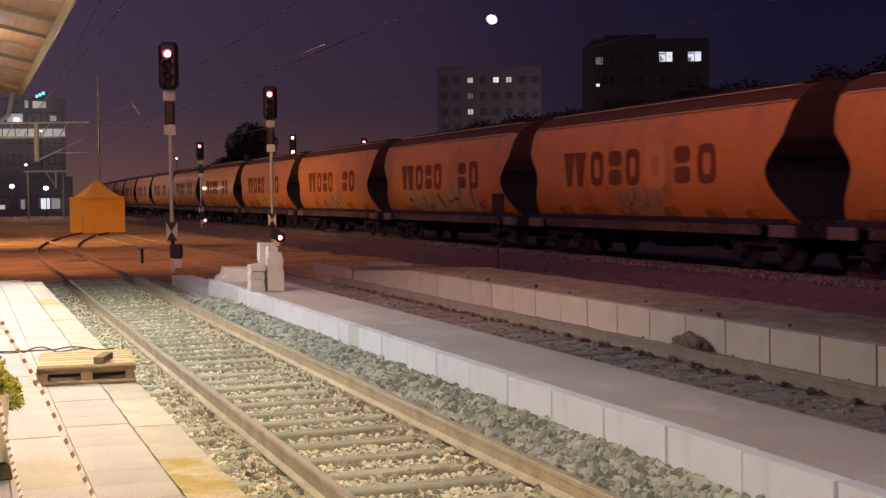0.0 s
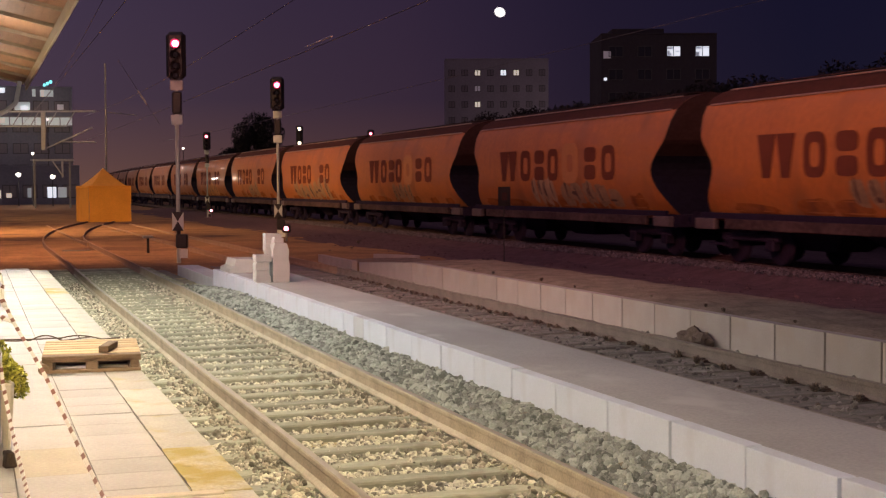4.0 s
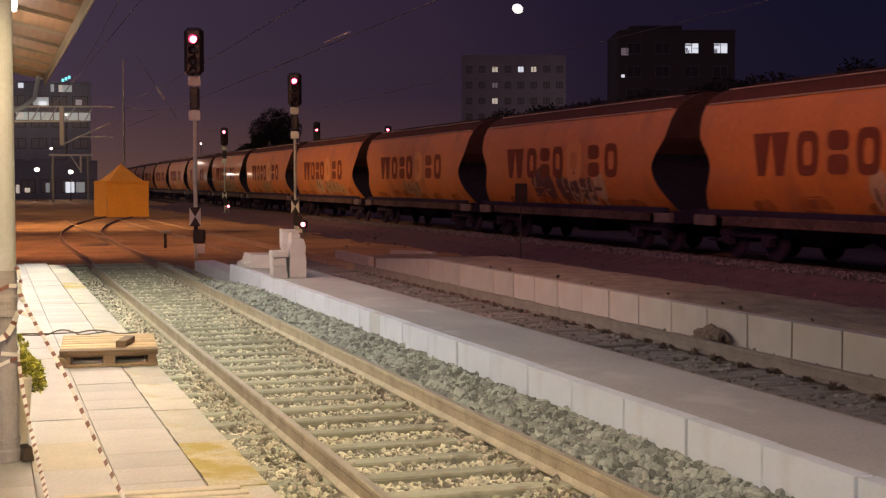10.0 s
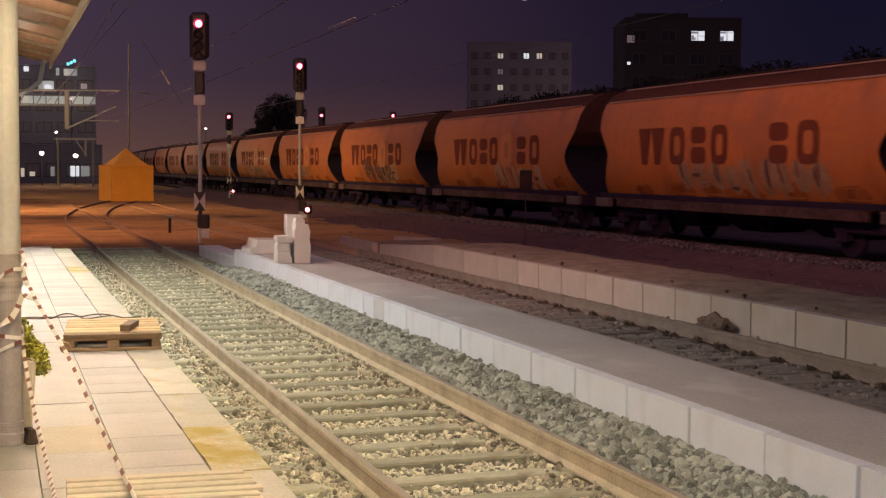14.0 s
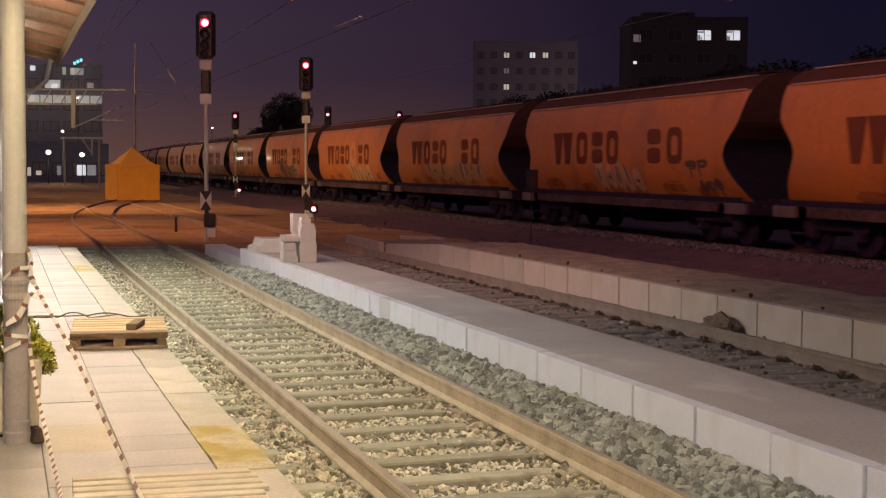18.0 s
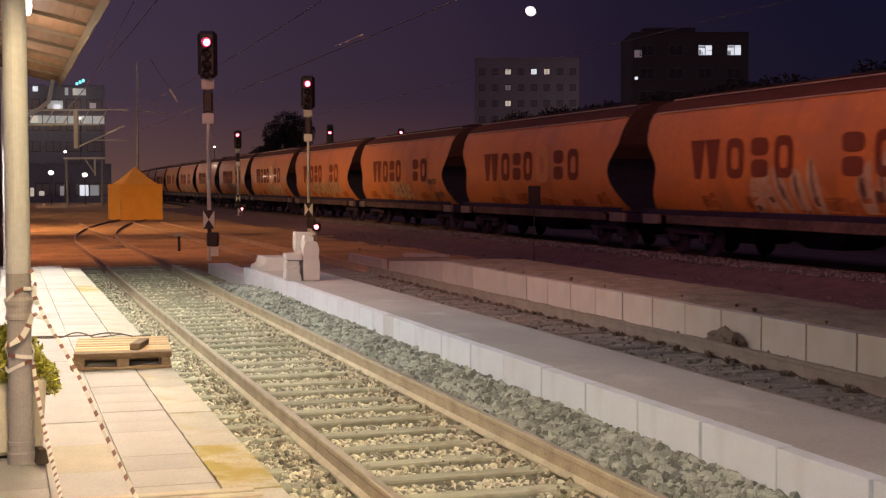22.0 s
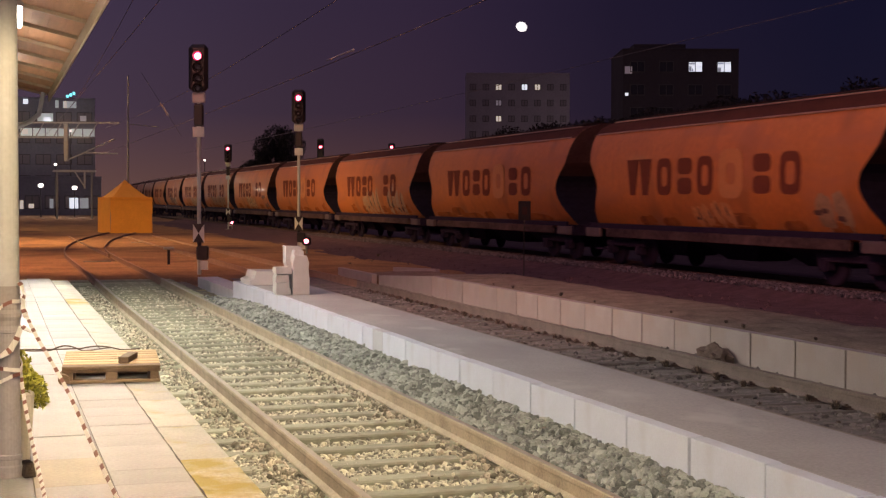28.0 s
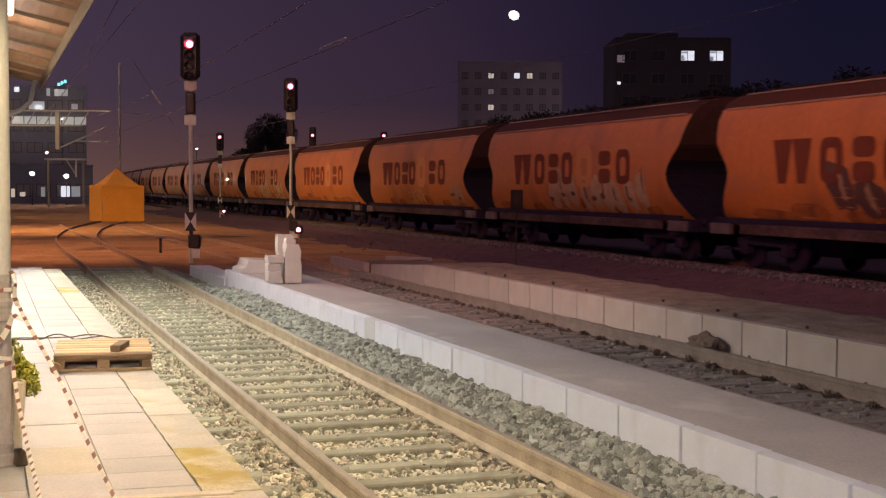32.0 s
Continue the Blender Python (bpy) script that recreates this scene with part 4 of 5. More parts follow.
for k in range(9):
    weed((9.03 + RNG.uniform(0, 0.25), 12.0 + k * 1.6 + RNG.uniform(-0.6, 0.6), 0.24), RNG.uniform(0.03, 0.06), 430 + k, "small dry weed growing on top of the block wall")
for k in range(8):
    weed((9.2 + RNG.uniform(0, 4.5), 40 + k * 2.3, -0.25), RNG.uniform(0.05, 0.11), 450 + k, "dark weed growing on the yard soil")


def tape(points, width, label, roll0=0.0, roll1=0.0, share=0.5, seg0=0.04, seg1=0.04):
    """A striped tape along a curve, its stripes single pieces."""
    t = thing("barrier_tape", points[0], label, "barrier tape", "barrier tapes")
    p0 = Vector(points[0])
    # dense polyline
    pts = [Vector(p) - p0 for p in points]
    line = []
    for k in range(len(pts) - 1):
        a, b = pts[k], pts[k + 1]
        pa, nb = pts[max(0, k - 1)], pts[min(len(pts) - 1, k + 2)]
        for j in range(20):
            u = j / 20
            line.append(0.5 * ((2 * a) + (b - pa) * u + (2 * pa - 5 * a + 4 * b - nb) * u * u + (3 * a - pa - 3 * b + nb) * u ** 3))
    line.append(pts[-1])
    red = True
    total = sum((b - a).length for a, b in zip(line, line[1:]))

    def side(i):
        d = (line[min(i + 1, len(line) - 1)] - line[max(i - 1, 0)]).normalized()
        r = radians(roll0 + (roll1 - roll0) * i / len(line))
        s = d.cross(Vector((0, 0, 1)))
        s = s.normalized() if s.length > 1e-3 else Vector((1, 0, 0))
        return (Matrix.Rotation(r, 3, d) @ s) * width / 2
    dist = [0.0]
    for a, b in zip(line, line[1:]):
        dist.append(dist[-1] + (b - a).length)

    def at(d):
        i = min(max(int(np.searchsorted(dist, d)) - 1, 0), len(line) - 2)
        u = (d - dist[i]) / max(1e-6, dist[i + 1] - dist[i])
        return line[i].lerp(line[i + 1], u), side(i)
    d = 0.0
    while d < total:
        seg = seg0 + (seg1 - seg0) * (d / total) ** 1.5
        e = min(total, d + 2 * seg * (share if red else 1 - share))
        (a, sa), (b, sb) = at(d), at(e)
        nrm = (b - a).cross(sa).normalized() * 0.0012
        verts = [a - sa + nrm, a + sa + nrm, b + sb + nrm, b - sb + nrm, a - sa - nrm, a + sa - nrm, b + sb - nrm, b - sb - nrm]
        part("stripe", mesh_from("stripe", verts, [(0, 1, 2, 3), (7, 6, 5, 4), (0, 4, 5, 1), (1, 5, 6, 2), (2, 6, 7, 3), (3, 7, 4, 0)],
                                 M_TAPE_RED if red else M_TAPE_WHITE), None, t)
        red = not red
        d = e


tape([(0.115, 8.09, 1.405), (0.148, 8.02, 1.295), (0.215, 7.85, 1.135), (0.358, 7.5, 0.88), (0.48, 6.81, 0.606), (0.535, 5.844, 0.511), (0.549, 5.314, 0.504)], 0.020,
     "red and white barrier tape stretched down from the column", 5, 70, 0.38, 0.032, 0.17)
tape([(0.137, 8.05, 0.94), (0.156, 7.9, 0.775), (0.186, 7.6, 0.60), (0.223, 7.08, 0.445), (0.244, 6.56, 0.371), (0.246, 6.03, 0.373)], 0.021,
     "second red and white barrier tape hanging from the column", 20, 60, 0.36)
for z, tilt in ((1.275, 2), (0.965, 6), (0.90, 1)):
    ring = thing("barrier_tape", (0.073, 8.0, z), "barrier tape wound round the column", "barrier tape", "barrier tapes")
    band, red_at = RNG.uniform(0.009, 0.015), RNG.integers(0, 10)
    for k in range(10):
        a0, a1 = 2 * math.pi * k / 10, 2 * math.pi * (k + 1) / 10
        verts = []
        for a in (a0, a1):
            for dz in (-band, band):
                for r in (0.0765, 0.079):
                    verts.append((r * math.cos(a), r * math.sin(a), dz + 0.04 * math.sin(a + tilt) + 0.01 * math.sin(3 * a)))
        part("stripe", mesh_from("stripe", verts, [(0, 1, 3, 2), (4, 6, 7, 5), (0, 2, 6, 4), (1, 5, 7, 3), (0, 4, 5, 1), (2, 3, 7, 6)],
                                 M_TAPE_RED if (k - red_at) % 4 == 0 else M_TAPE_WHITE), None, ring)

for pts, w in (([(0.135, 7.93, 1.41), (0.165, 7.91, 1.36), (0.15, 7.90, 1.29), (0.17, 7.90, 1.22)], 0.026), ([(0.005, 7.92, 0.99), (0.05, 7.905, 1.02), (0.10, 7.91, 1.06), (0.145, 7.93, 1.17)], 0.034),
               ([(0.15, 7.93, 1.17), (0.20, 7.92, 1.13), (0.215, 7.9, 1.16)], 0.03)):
    tape(pts, w, "crumpled loose end of barrier tape tied to the column", 30, 110, 0.25)


# ---- far yard ----
def tent():
    t = thing("pop_up_tent", (7.45, 83.7, -0.27), "orange folding tent with closed side walls standing over the track", "tent", turn=12)
    h, w = 2.2, 1.26
    for k in range(4):
        a = k * math.pi / 2
        m = Matrix.Rotation(a, 4, "Z")
        # a side wall with soft vertical folds
        verts, faces = [], []
        nx, nz = 12, 6
        for i in range(nx + 1):
            for j in range(nz + 1):
                x, z = -w + 2 * w * i / nx, h * j / nz
                fold = 0.04 * math.sin(i * 2.1 + k) * (1 - z / h) + 0.02 * noise.noise((x * 2, z, k))
                verts.append(m @ Vector((x, -w + fold, z + 0.02)))
        faces = [(i * (nz + 1) + j, (i + 1) * (nz + 1) + j, (i + 1) * (nz + 1) + j + 1, i * (nz + 1) + j + 1) for i in range(nx) for j in range(nz)]
        part("side_wall", mesh_from("side_wall", verts, faces, M_TENT, True), None, t)
    verts, faces = [], []
    n = 8
    for j in range(n + 1):
        u = j / n
        r = (w + 0.05) * (1 - u)
        z = h - 0.12 + (1.17) * (u ** 1.3) if j else h - 0.12
        verts += [(-r, -r, z), (r, -r, z), (r, r, z), (-r, r, z)]
    for j in range(n):
        for i in range(4):
            k = (i + 1) % 4
            faces.append((j * 4 + i, j * 4 + k, (j + 1) * 4 + k, (j + 1) * 4 + i))
    part("roof", mesh_from("roof", verts, faces, M_TENT), None, t)
    for x in (-w, w):
        for y in (-w, w):
            part("leg", rod((x * 0.98, y * 0.98, 0), (x * 0.98, y * 0.98, h), 0.025, None, 8), M_STEEL_GREY, t)


tent()


def triangle_board(w, h):
    """An hourglass of two dark triangles on a white board."""
    white = box(-w / 2, w / 2, -0.01, 0.0, 0, h, 0.004)
    bm = bmesh.new()
    for tri in (((-w / 2, h), (w / 2, h), (0, h * 0.5)), ((-w / 2, 0), (w / 2, 0), (0, h * 0.5))):
        vs = [bm.verts.new((x, -0.016, z)) for x, z in tri] + [bm.verts.new((x, -0.012, z)) for x, z in tri]
        bm.faces.new(vs[:3])
        bm.faces.new(vs[3:][::-1])
        for i in range(3):
            k = (i + 1) % 3
            bm.faces.new((vs[i], vs[k], vs[3 + k], vs[3 + i]))
    return white, bm


def signal(at, height, label, low=None, turn=17.0, vane=False):
    s = thing("railway_signal", at, label, "railway signal", "light signals", turn=-turn)
    z = 0.0
    k = 0
    while z < height - 0.6:
        z1 = min(height - 0.6, z + 0.62)
        part("post_band", rod((0, 0, z), (0, 0, z1), 0.055, None, 14), M_STEEL_DARK if k == 1 else M_STEEL_BAND, s)
        z, k = z1, k + 1
    part("base_plate", box(-0.2, 0.2, -0.2, 0.2, 0, 0.05, 0.01), M_STEEL_GREY, s)
    head = part("signal_head", box(-0.26, 0.26, -0.12, 0.10, height - 0.93, height + (0.64 if vane else 0.32), 0.10), M_STEEL_DARK, s, "black signal head with rounded ends")
    if vane:
        # two pale yellow lights; an added sliding vane bares either these or the red one
        for dz in (0.39, -0.68):
            part("lens", lathe([(0.115, 0), (0.09, 0.02), (0.02, 0.03)], 16, Matrix.Translation((0, -0.135, height + dz)) @ Matrix.Rotation(math.pi / 2, 4, "X")), G_YELLOW, head, "glowing pale yellow lens")
        bm = box(-0.02, 0.02, -0.205, -0.195, height - 1.05, height + 0.2)
        for dz in (0.0, 0.11, -0.96):
            add_box(bm, -0.14, 0.14, -0.196, -0.186, height + dz - 0.125, height + dz + 0.125)
        part("vane", bm, M_STEEL_DARK, head, "black sliding vane added to switch the lenses")
    for j, dz in enumerate((0.1,) if vane else (0.1, -0.19, -0.48, -0.74)):
        zc = height + dz - 0.1
        if not vane:
            hood = lathe([(0.125, 0), (0.13, 0.13), (0.125, 0.13), (0.12, 0.0)], 16, Matrix.Translation((0, -0.12, zc)) @ Matrix.Rotation(math.pi / 2, 4, "X"))
            part("hood", hood, M_STEEL_DARK, head)
        turned = Matrix.Translation((0, -0.135, zc)) @ Matrix.Rotation(math.pi / 2, 4, "X")
        part("lens", lathe([(0.088, 0), (0.07, 0.02), (0.02, 0.03)], 16, turned), G_RED if j == 0 else M_PANE, head, "glowing red lens" if j == 0 else "")
        if j == 0:
            # this rim glows to draw the red halo around the lit lens
            part("lens_rim", lathe([(0.121, -0.004), (0.118, 0.012), (0.089, 0.014), (0.089, -0.004)], 20, turned), G_RED_RIM, head, "deep red glowing rim for the halo of the lens")
    part("ladder_frame", box(-0.17, 0.17, -0.06, 0.06, height - 1.22, height - 0.95, 0.02), M_STEEL_WHITE, s)
    part("second_head", box(-0.12, 0.13, -0.10, 0.08, height - 1.84, height - 1.25, 0.04), M_STEEL_DARK, s)
    part("plate", box(-0.15, 0.16, -0.10, -0.08, height - 2.13, height - 1.86, 0.01), M_STEEL_WHITE, s, "white marker plate")
    wb, tri = triangle_board(0.30, 0.50)
    b = part("marker_board", wb, M_STEEL_WHITE, s, "white board with two dark triangles", at=(0, -0.085, 0.98))
    part("hourglass_mark", tri, M_STEEL_DARK, b)
    part("relay_case", box(-0.06, 0.25, -0.15, 0.08, 0.52, 0.89, 0.03), M_STEEL_DARK, s)
    part("number_plate", box(0.05, 0.26, -0.17, -0.155, 0.26, 0.50, 0.005), M_STEEL_WHITE, s, "small white plate")
    if low:
        lz, lx = low
        d = part("low_light", box(lx - 0.16, lx + 0.16, -0.25, -0.02, lz - 0.16, lz + 0.16, 0.05), M_STEEL_DARK, s, "low red shunting light")
        part("lens", lathe([(0.08, 0), (0.07, 0.02), (0.02, 0.03)], 16, Matrix.Translation((lx, -0.255, lz)) @ Matrix.Rotation(math.pi / 2, 4, "X")), G_RED, d)
        part("low_post", rod((lx, -0.12, 0), (lx, -0.12, lz - 0.1), 0.04, None, 8), M_STEEL_GREY, s)
    return s


signal((5.22, 37.0, -0.27), 5.90, "tall light signal showing red, on a black and white banded post")
signal((10.89, 50.9, -0.27), 5.89, "light signal showing red, with a low red shunting light", low=(0.57, 0.30))
signal((15.56, 96.0, -0.27), 5.6, "distant light signal showing red before the train", low=(0.48, 0.28))
changing_signal = signal((23.72, 103.0, -0.27), 6.08, "light signal behind the train changing from two yellow lights to red", vane=True)
signal((28.87, 101.4, -0.27), 6.08, "light signal showing red behind the train")

# small yard things
r = thing("ground_post", (5.12, 42.9, -0.27), "short dark post with a flat cap beside the track", "post")
part("post", box(-0.04, 0.04, -0.04, 0.04, 0, 0.60, 0.008), M_STEEL_DARK, r)
part("cap", box(-0.155, 0.155, -0.12, 0.12, 0.58, 0.66, 0.02), M_STEEL_GREY, r, "flat grey cap")
for x, y, l, a in ((3.16, 45.2, 0.43, 88), (6.40, 64.4, 0.40, 85)):
    tagged(part("timber_baulk", box(-0.12, 0.12, -l, l, 0, 0.16, 0.02), M_SLEEPER_DARK, None, at=pose(x, y, -0.27, 0, 0, a)), "dark old sleeper lying on the soil", "timber", "old sleepers")
sg = thing("track_sign", (13.15, 33.6, -0.27), "small dark square sign on a thin post before the train", "sign")
part("post", rod((0, 0, 0), (0, 0, 1.62), 0.014, None, 8), M_STEEL_DARK, sg)
part("panel", box(-0.17, 0.17, -0.03, -0.025, 1.6, 2.1, 0.002), M_STEEL_DARK, sg)
part("panel_mark", box(-0.07, 0.07, -0.036, -0.031, 1.75, 1.95, 0.002), M_WAGON_END, sg, "dull mark")


def gantry():
    g = thing("catenary_gantry", (4.6, 93.3, -0.27), "steel overhead line gantry crossing the tracks", "gantry", turn=-17)
    part("top_chord", box(-14, 3.4, -0.06, 0.06, 7.0, 7.1), M_GANTRY, g)
    part("bottom_chord", box(-14, 1.5, -0.06, 0.06, 6.05, 6.15), M_GANTRY, g)
    for k in range(14):
        x = -13.5 + k * 1.15
        part("lattice", rod((x, 0, 6.1), (x + 0.57, 0, 7.05), 0.035, None, 6), M_GANTRY, g)
    part("dropper", box(-0.14, 0.14, -0.1, 0.1, 4.55, 7.0, 0.02), M_GANTRY, g, "vertical hanging post")
    part("cantilever", rod((0, 0, 4.6), (3.2, -0.2, 6.0), 0.05, None, 8), M_GANTRY, g)
    part("registration_arm", rod((1.1, 0, 5.1), (3.4, -0.2, 5.05), 0.04, None, 8), M_GANTRY, g)
    part("leg", box(-14.2, -13.8, -0.2, 0.2, 0, 7.1), M_GANTRY, g)


gantry()
ms = thing("catenary_mast", (9.1, 100.0, -0.27), "slim grey overhead line mast in the dark yard", "mast")
part("pole", rod((0, 0, 0), (0.07, 0, 10.8), 0.085, 0.05, 10), M_STEEL_GREY, ms)
part("bracket", rod((0.05, 0, 7.4), (2.2, -0.3, 7.2), 0.03, None, 8), M_STEEL_GREY, ms)
po = thing("catenary_portal", (6.0, 140.0, -0.27), "pale steel portal of the overhead line before the town", "gantry")
for x in (0.0, 3.3):
    part("post", box(x - 0.09, x + 0.09, -0.09, 0.09, 0, 4.85, 0.02), M_STEEL_GREY, po)
part("beam", box(-0.4, 3.7, -0.10, 0.10, 4.70, 4.90, 0.02), M_GANTRY, po)
part("brace", rod((1.7, 0, 4.7), (2.6, 0, 3.3), 0.06, None, 8), M_GANTRY, po)
part("hanging_post", box(2.52, 2.70, -0.09, 0.09, 3.1, 4.7, 0.02), M_GANTRY, po)
st = thing("stay_wire", (8.07, 80.0, 8.98), "slanting stay wire with a pale insulator", "stay wire", kind="structure")
part("wire", rod((0, 0, 0), (2.23, 0, -3.53), 0.012, None, 6), M_CABLE, st)
part("insulator", lathe([(0.02, -0.48), (0.045, -0.42), (0.055, 0.0), (0.045, 0.42), (0.02, 0.48)], 12, Matrix.Translation((1.28, 0, -2.03)) @ Matrix.Rotation(math.atan2(-2.23, 3.53), 4, "Y")), M_INSULATOR, st, "pale ceramic insulator")


def wire(label, x, z, y0, y1, sag, r, dx=0.0):
    bm = bmesh.new()
    n = 24
    pts = [(dx * k / n, (y1 - y0) * k / n, -4 * sag * (k / n) * (1 - k / n)) for k in range(n + 1)]
    for a, b in zip(pts, pts[1:]):
        add_rod(bm, a, b, r, None, 6)
    tagged(part("overhead_wire", bm, M_CABLE, None, at=(x, y0, z)), label, "overhead wire", "overhead wires", kind="structure")


wire("taut copper contact wire over the middle track", 8.6, 5.55, 14, 120, 0.10, 0.012)
tagged(part("section_insulator", rod((0, 0, 0), (0, 2.9, 0), 0.026, 0.018, 10), M_INSULATOR, None, at=(8.6, 33.7, 5.60)), "pale section insulator in the contact wire", "insulator", kind="structure")
wire("sagging carrier wire over the middle track", 7.25, 6.6, 14, 95, 0.55, 0.010)
wire("copper contact wire over the near track", 3.0, 5.6, 20, 93, 0.08, 0.008)
wire("carrier wire over the near track", 3.0, 6.9, 20, 93, 0.6, 0.008, 1.0)
wire("overhead wire above the freight train", 18.1, 6.4, 14, 140, 0.3, 0.009)


# ---- backdrop ----
def building(name, at, width, depth, storeys, storey, wall_mat, cols, lit, label, turn=0.0, top=1.0, wx=1.5, wz=1.35, tower=None, dark_pane=M_PANE_FAR):
    """A block of flats: walls, roof, and windows each with a frame and a pane; lit: which of them glow."""
    b = thing(name, at, label, "building", turn=turn)
    h = storeys * storey
    part("wall", box(-width / 2, width / 2, 0, depth, -1.5, h + top), wall_mat, b)
    part("roof", box(-width / 2 - 0.05, width / 2 + 0.05, -0.05, depth + 0.05, h + top, h + top + 0.2, 0.04), wall_mat, b)
    if tower:
        part("stair_tower", box(tower[0], tower[1], depth * 0.2, depth * 0.7, h + top + 0.2, h + top + tower[2], 0.05), M_FACADE_DARK, b)
    frame_me = None
    for k in range(storeys):
        for i in range(cols):
            x = -width / 2 + width * (i + 0.5) / cols
            z = k * storey + 0.9
            bm = bmesh.new()
            for a in ((-wx / 2, -wx / 2 + 0.09, 0, wz), (wx / 2 - 0.09, wx / 2, 0, wz), (-0.04, 0.04, 0, wz), (-wx / 2, wx / 2, 0, 0.09), (-wx / 2, wx / 2, wz - 0.09, wz)):
                add_box(bm, a[0], a[1], -0.06, 0.02, a[2], a[3])
            if frame_me is None:
                w = part("window", bm, M_FRAME, b)
                frame_me = w.data
            else:
                bm.free()
                w = new("window", frame_me)
                w.parent = b
            w.matrix_basis = pose(x, 0, z)
            glowing = lit.get((k, i))
            part("pane", box(-wx / 2 + 0.05, wx / 2 - 0.05, -0.03, -0.005, 0.05, wz - 0.05), glowing or dark_pane, w, "lit pane" if glowing else "")
    return b


building("apartment_building", (87.07, 225.65, 0.75), 17.96, 12, 8, 2.74, M_FACADE, 8,
         {(7, 2): G_WARM, (7, 4): G_WHITE, (7, 5): G_WARM, (6, 2): G_DIM, (5, 2): G_WARM}, "pale block of flats with a few lit windows at night", turn=-18, wx=1.1, wz=1.1)
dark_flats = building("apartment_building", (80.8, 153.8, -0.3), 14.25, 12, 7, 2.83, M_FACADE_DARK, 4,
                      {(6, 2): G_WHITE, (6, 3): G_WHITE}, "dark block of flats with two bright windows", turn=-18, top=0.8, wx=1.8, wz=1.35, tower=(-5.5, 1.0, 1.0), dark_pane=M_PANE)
part("pane", box(-6.85, -6.45, -0.05, -0.01, 15.0, 15.35), G_WHITE, dark_flats, "small lit pane")
part("pane", box(-6.9, -6.0, -0.05, -0.01, 17.7, 18.6), G_DIM, dark_flats, "dim pane")
# blinds and things behind the two bright panes: left, right, lower and upper edge
for x0, x1, z0, z1 in ((0.95, 1.75, 0.95, 1.18), (1.0, 1.3, 0.12, 0.75), (1.35, 1.5, 0.12, 0.5), (1.95, 2.62, 0.62, 0.70), (4.5, 5.25, 0.98, 1.2), (4.55, 5.1, 0.60, 0.66), (4.5, 4.95, 0.1, 0.55), (5.35, 6.15, 1.05, 1.12)):
    part("blind", box(x0, x1, -0.06, -0.035, z0 + 17.88, z1 + 17.88), G_SHADE, dark_flats)
town = building("apartment_building", (-6.0, 212.0, -0.3), 41.0, 14, 5, 3.1, M_FACADE_TOWN, 14, {}, "distant dark building with lit upper windows", turn=-4, top=1.2, wx=2.2, wz=1.5)
# lit windows and the glazed balcony: left, right, lower and upper edge, glass
for x0, x1, z0, z1, mat in ((4.0, 14.6, 10.96, 12.1, G_BAND), (6.4, 8.6, 13.1, 14.3, G_BAND), (7.3, 8.25, 13.12, 13.7, G_WHITE), (10.0, 11.9, 15.1, 16.1, G_BAND),
                            (10.2, 10.5, 15.1, 16.1, G_WARM), (8.9, 9.4, 15.1, 16.2, G_BAND), (4.4, 5.1, 15.6, 16.3, G_WHITE), (12.4, 13.3, 13.2, 14.0, G_DIM),
                            (4.3, 5.0, 11.3, 11.9, G_WARM)):
    n = 6 if x1 - x0 > 8 else 1
    front = -0.16 if mat in (G_WHITE, G_WARM) else -0.09
    for k in range(n):
        a0, a1 = x0 + (x1 - x0) * k / n, x0 + (x1 - x0) * (k + 1) / n - (0.12 if n > 1 else 0)
        part("pane", box(a0 + 6, a1 + 6, front - 0.02, front, z0 + 0.3, z1 + 0.3), mat, town, "lit pane")
part("balcony_rail", box(9.9, 20.4, -0.5, -0.4, 12.45, 12.55), M_STEEL_GREY, town)
part("balcony_slab", box(9.9, 20.4, -0.6, -0.02, 11.05, 11.2), M_FACADE, town)
shops = building("low_building", (4.5, 172.0, -0.3), 16.0, 8, 1, 3.6, M_FACADE_TOWN, 7, {}, "low distant building with lit shop windows", turn=-4, wx=1.7, wz=1.6)
for x0, x1, z0, z1, mat in ((8.8, 9.8, 0.66, 1.9, G_WHITE), (10.0, 11.0, 0.66, 1.9, G_BAND), (4.1, 4.7, 0.68, 1.2, G_WARM), (6.5, 6.95, 0.67, 1.8, G_BAND), (3.1, 3.5, 0.6, 1.6, G_WARM)):
    part("pane", box(x0 - 4.5, x1 - 4.5, -0.14, -0.12, z0 + 0.3, z1 + 0.3), mat, shops, "lit pane")

for x, y, z in ((4.99, 156.0, 3.28), (8.48, 155.0, 3.03), (1.2, 158, 2.6), (29.2, 201.0, 7.4), (10.8, 207.0, 11.6), (6.6, 158.0, 5.6)):
    sl = thing("street_lamp", (x, y, -0.27), "distant street lamp with a bright head", "street lamp", "street lamps")
    part("pole", rod((0, 0, 0), (0, 0, z + 0.3), 0.06, 0.04, 8), M_STEEL_DARK, sl)
    k = 0.25 if z in (3.28, 3.03) else 0.14
    part("head", lathe([(0.03, -k), (k, -k * 0.5), (k, k * 0.4), (0.05, k * 0.7)], 12), G_STREET, sl, smooth=True, at=(0, 0, z + 0.27))
tq = thing("roof_sign", (11.3, 213.4, -0.3), "small turquoise neon sign on a roof", "sign")
for k in range(3):
    part("tube", box(-0.75 + k * 0.46, -0.39 + k * 0.46, -0.1, 0.1, 17.05 + k * 0.24, 17.5 + k * 0.24, 0.05), G_TURQUOISE, tq)
part("stand", box(-0.1, 0.1, 0.0, 0.15, 16.85, 17.4), M_STEEL_DARK, tq)

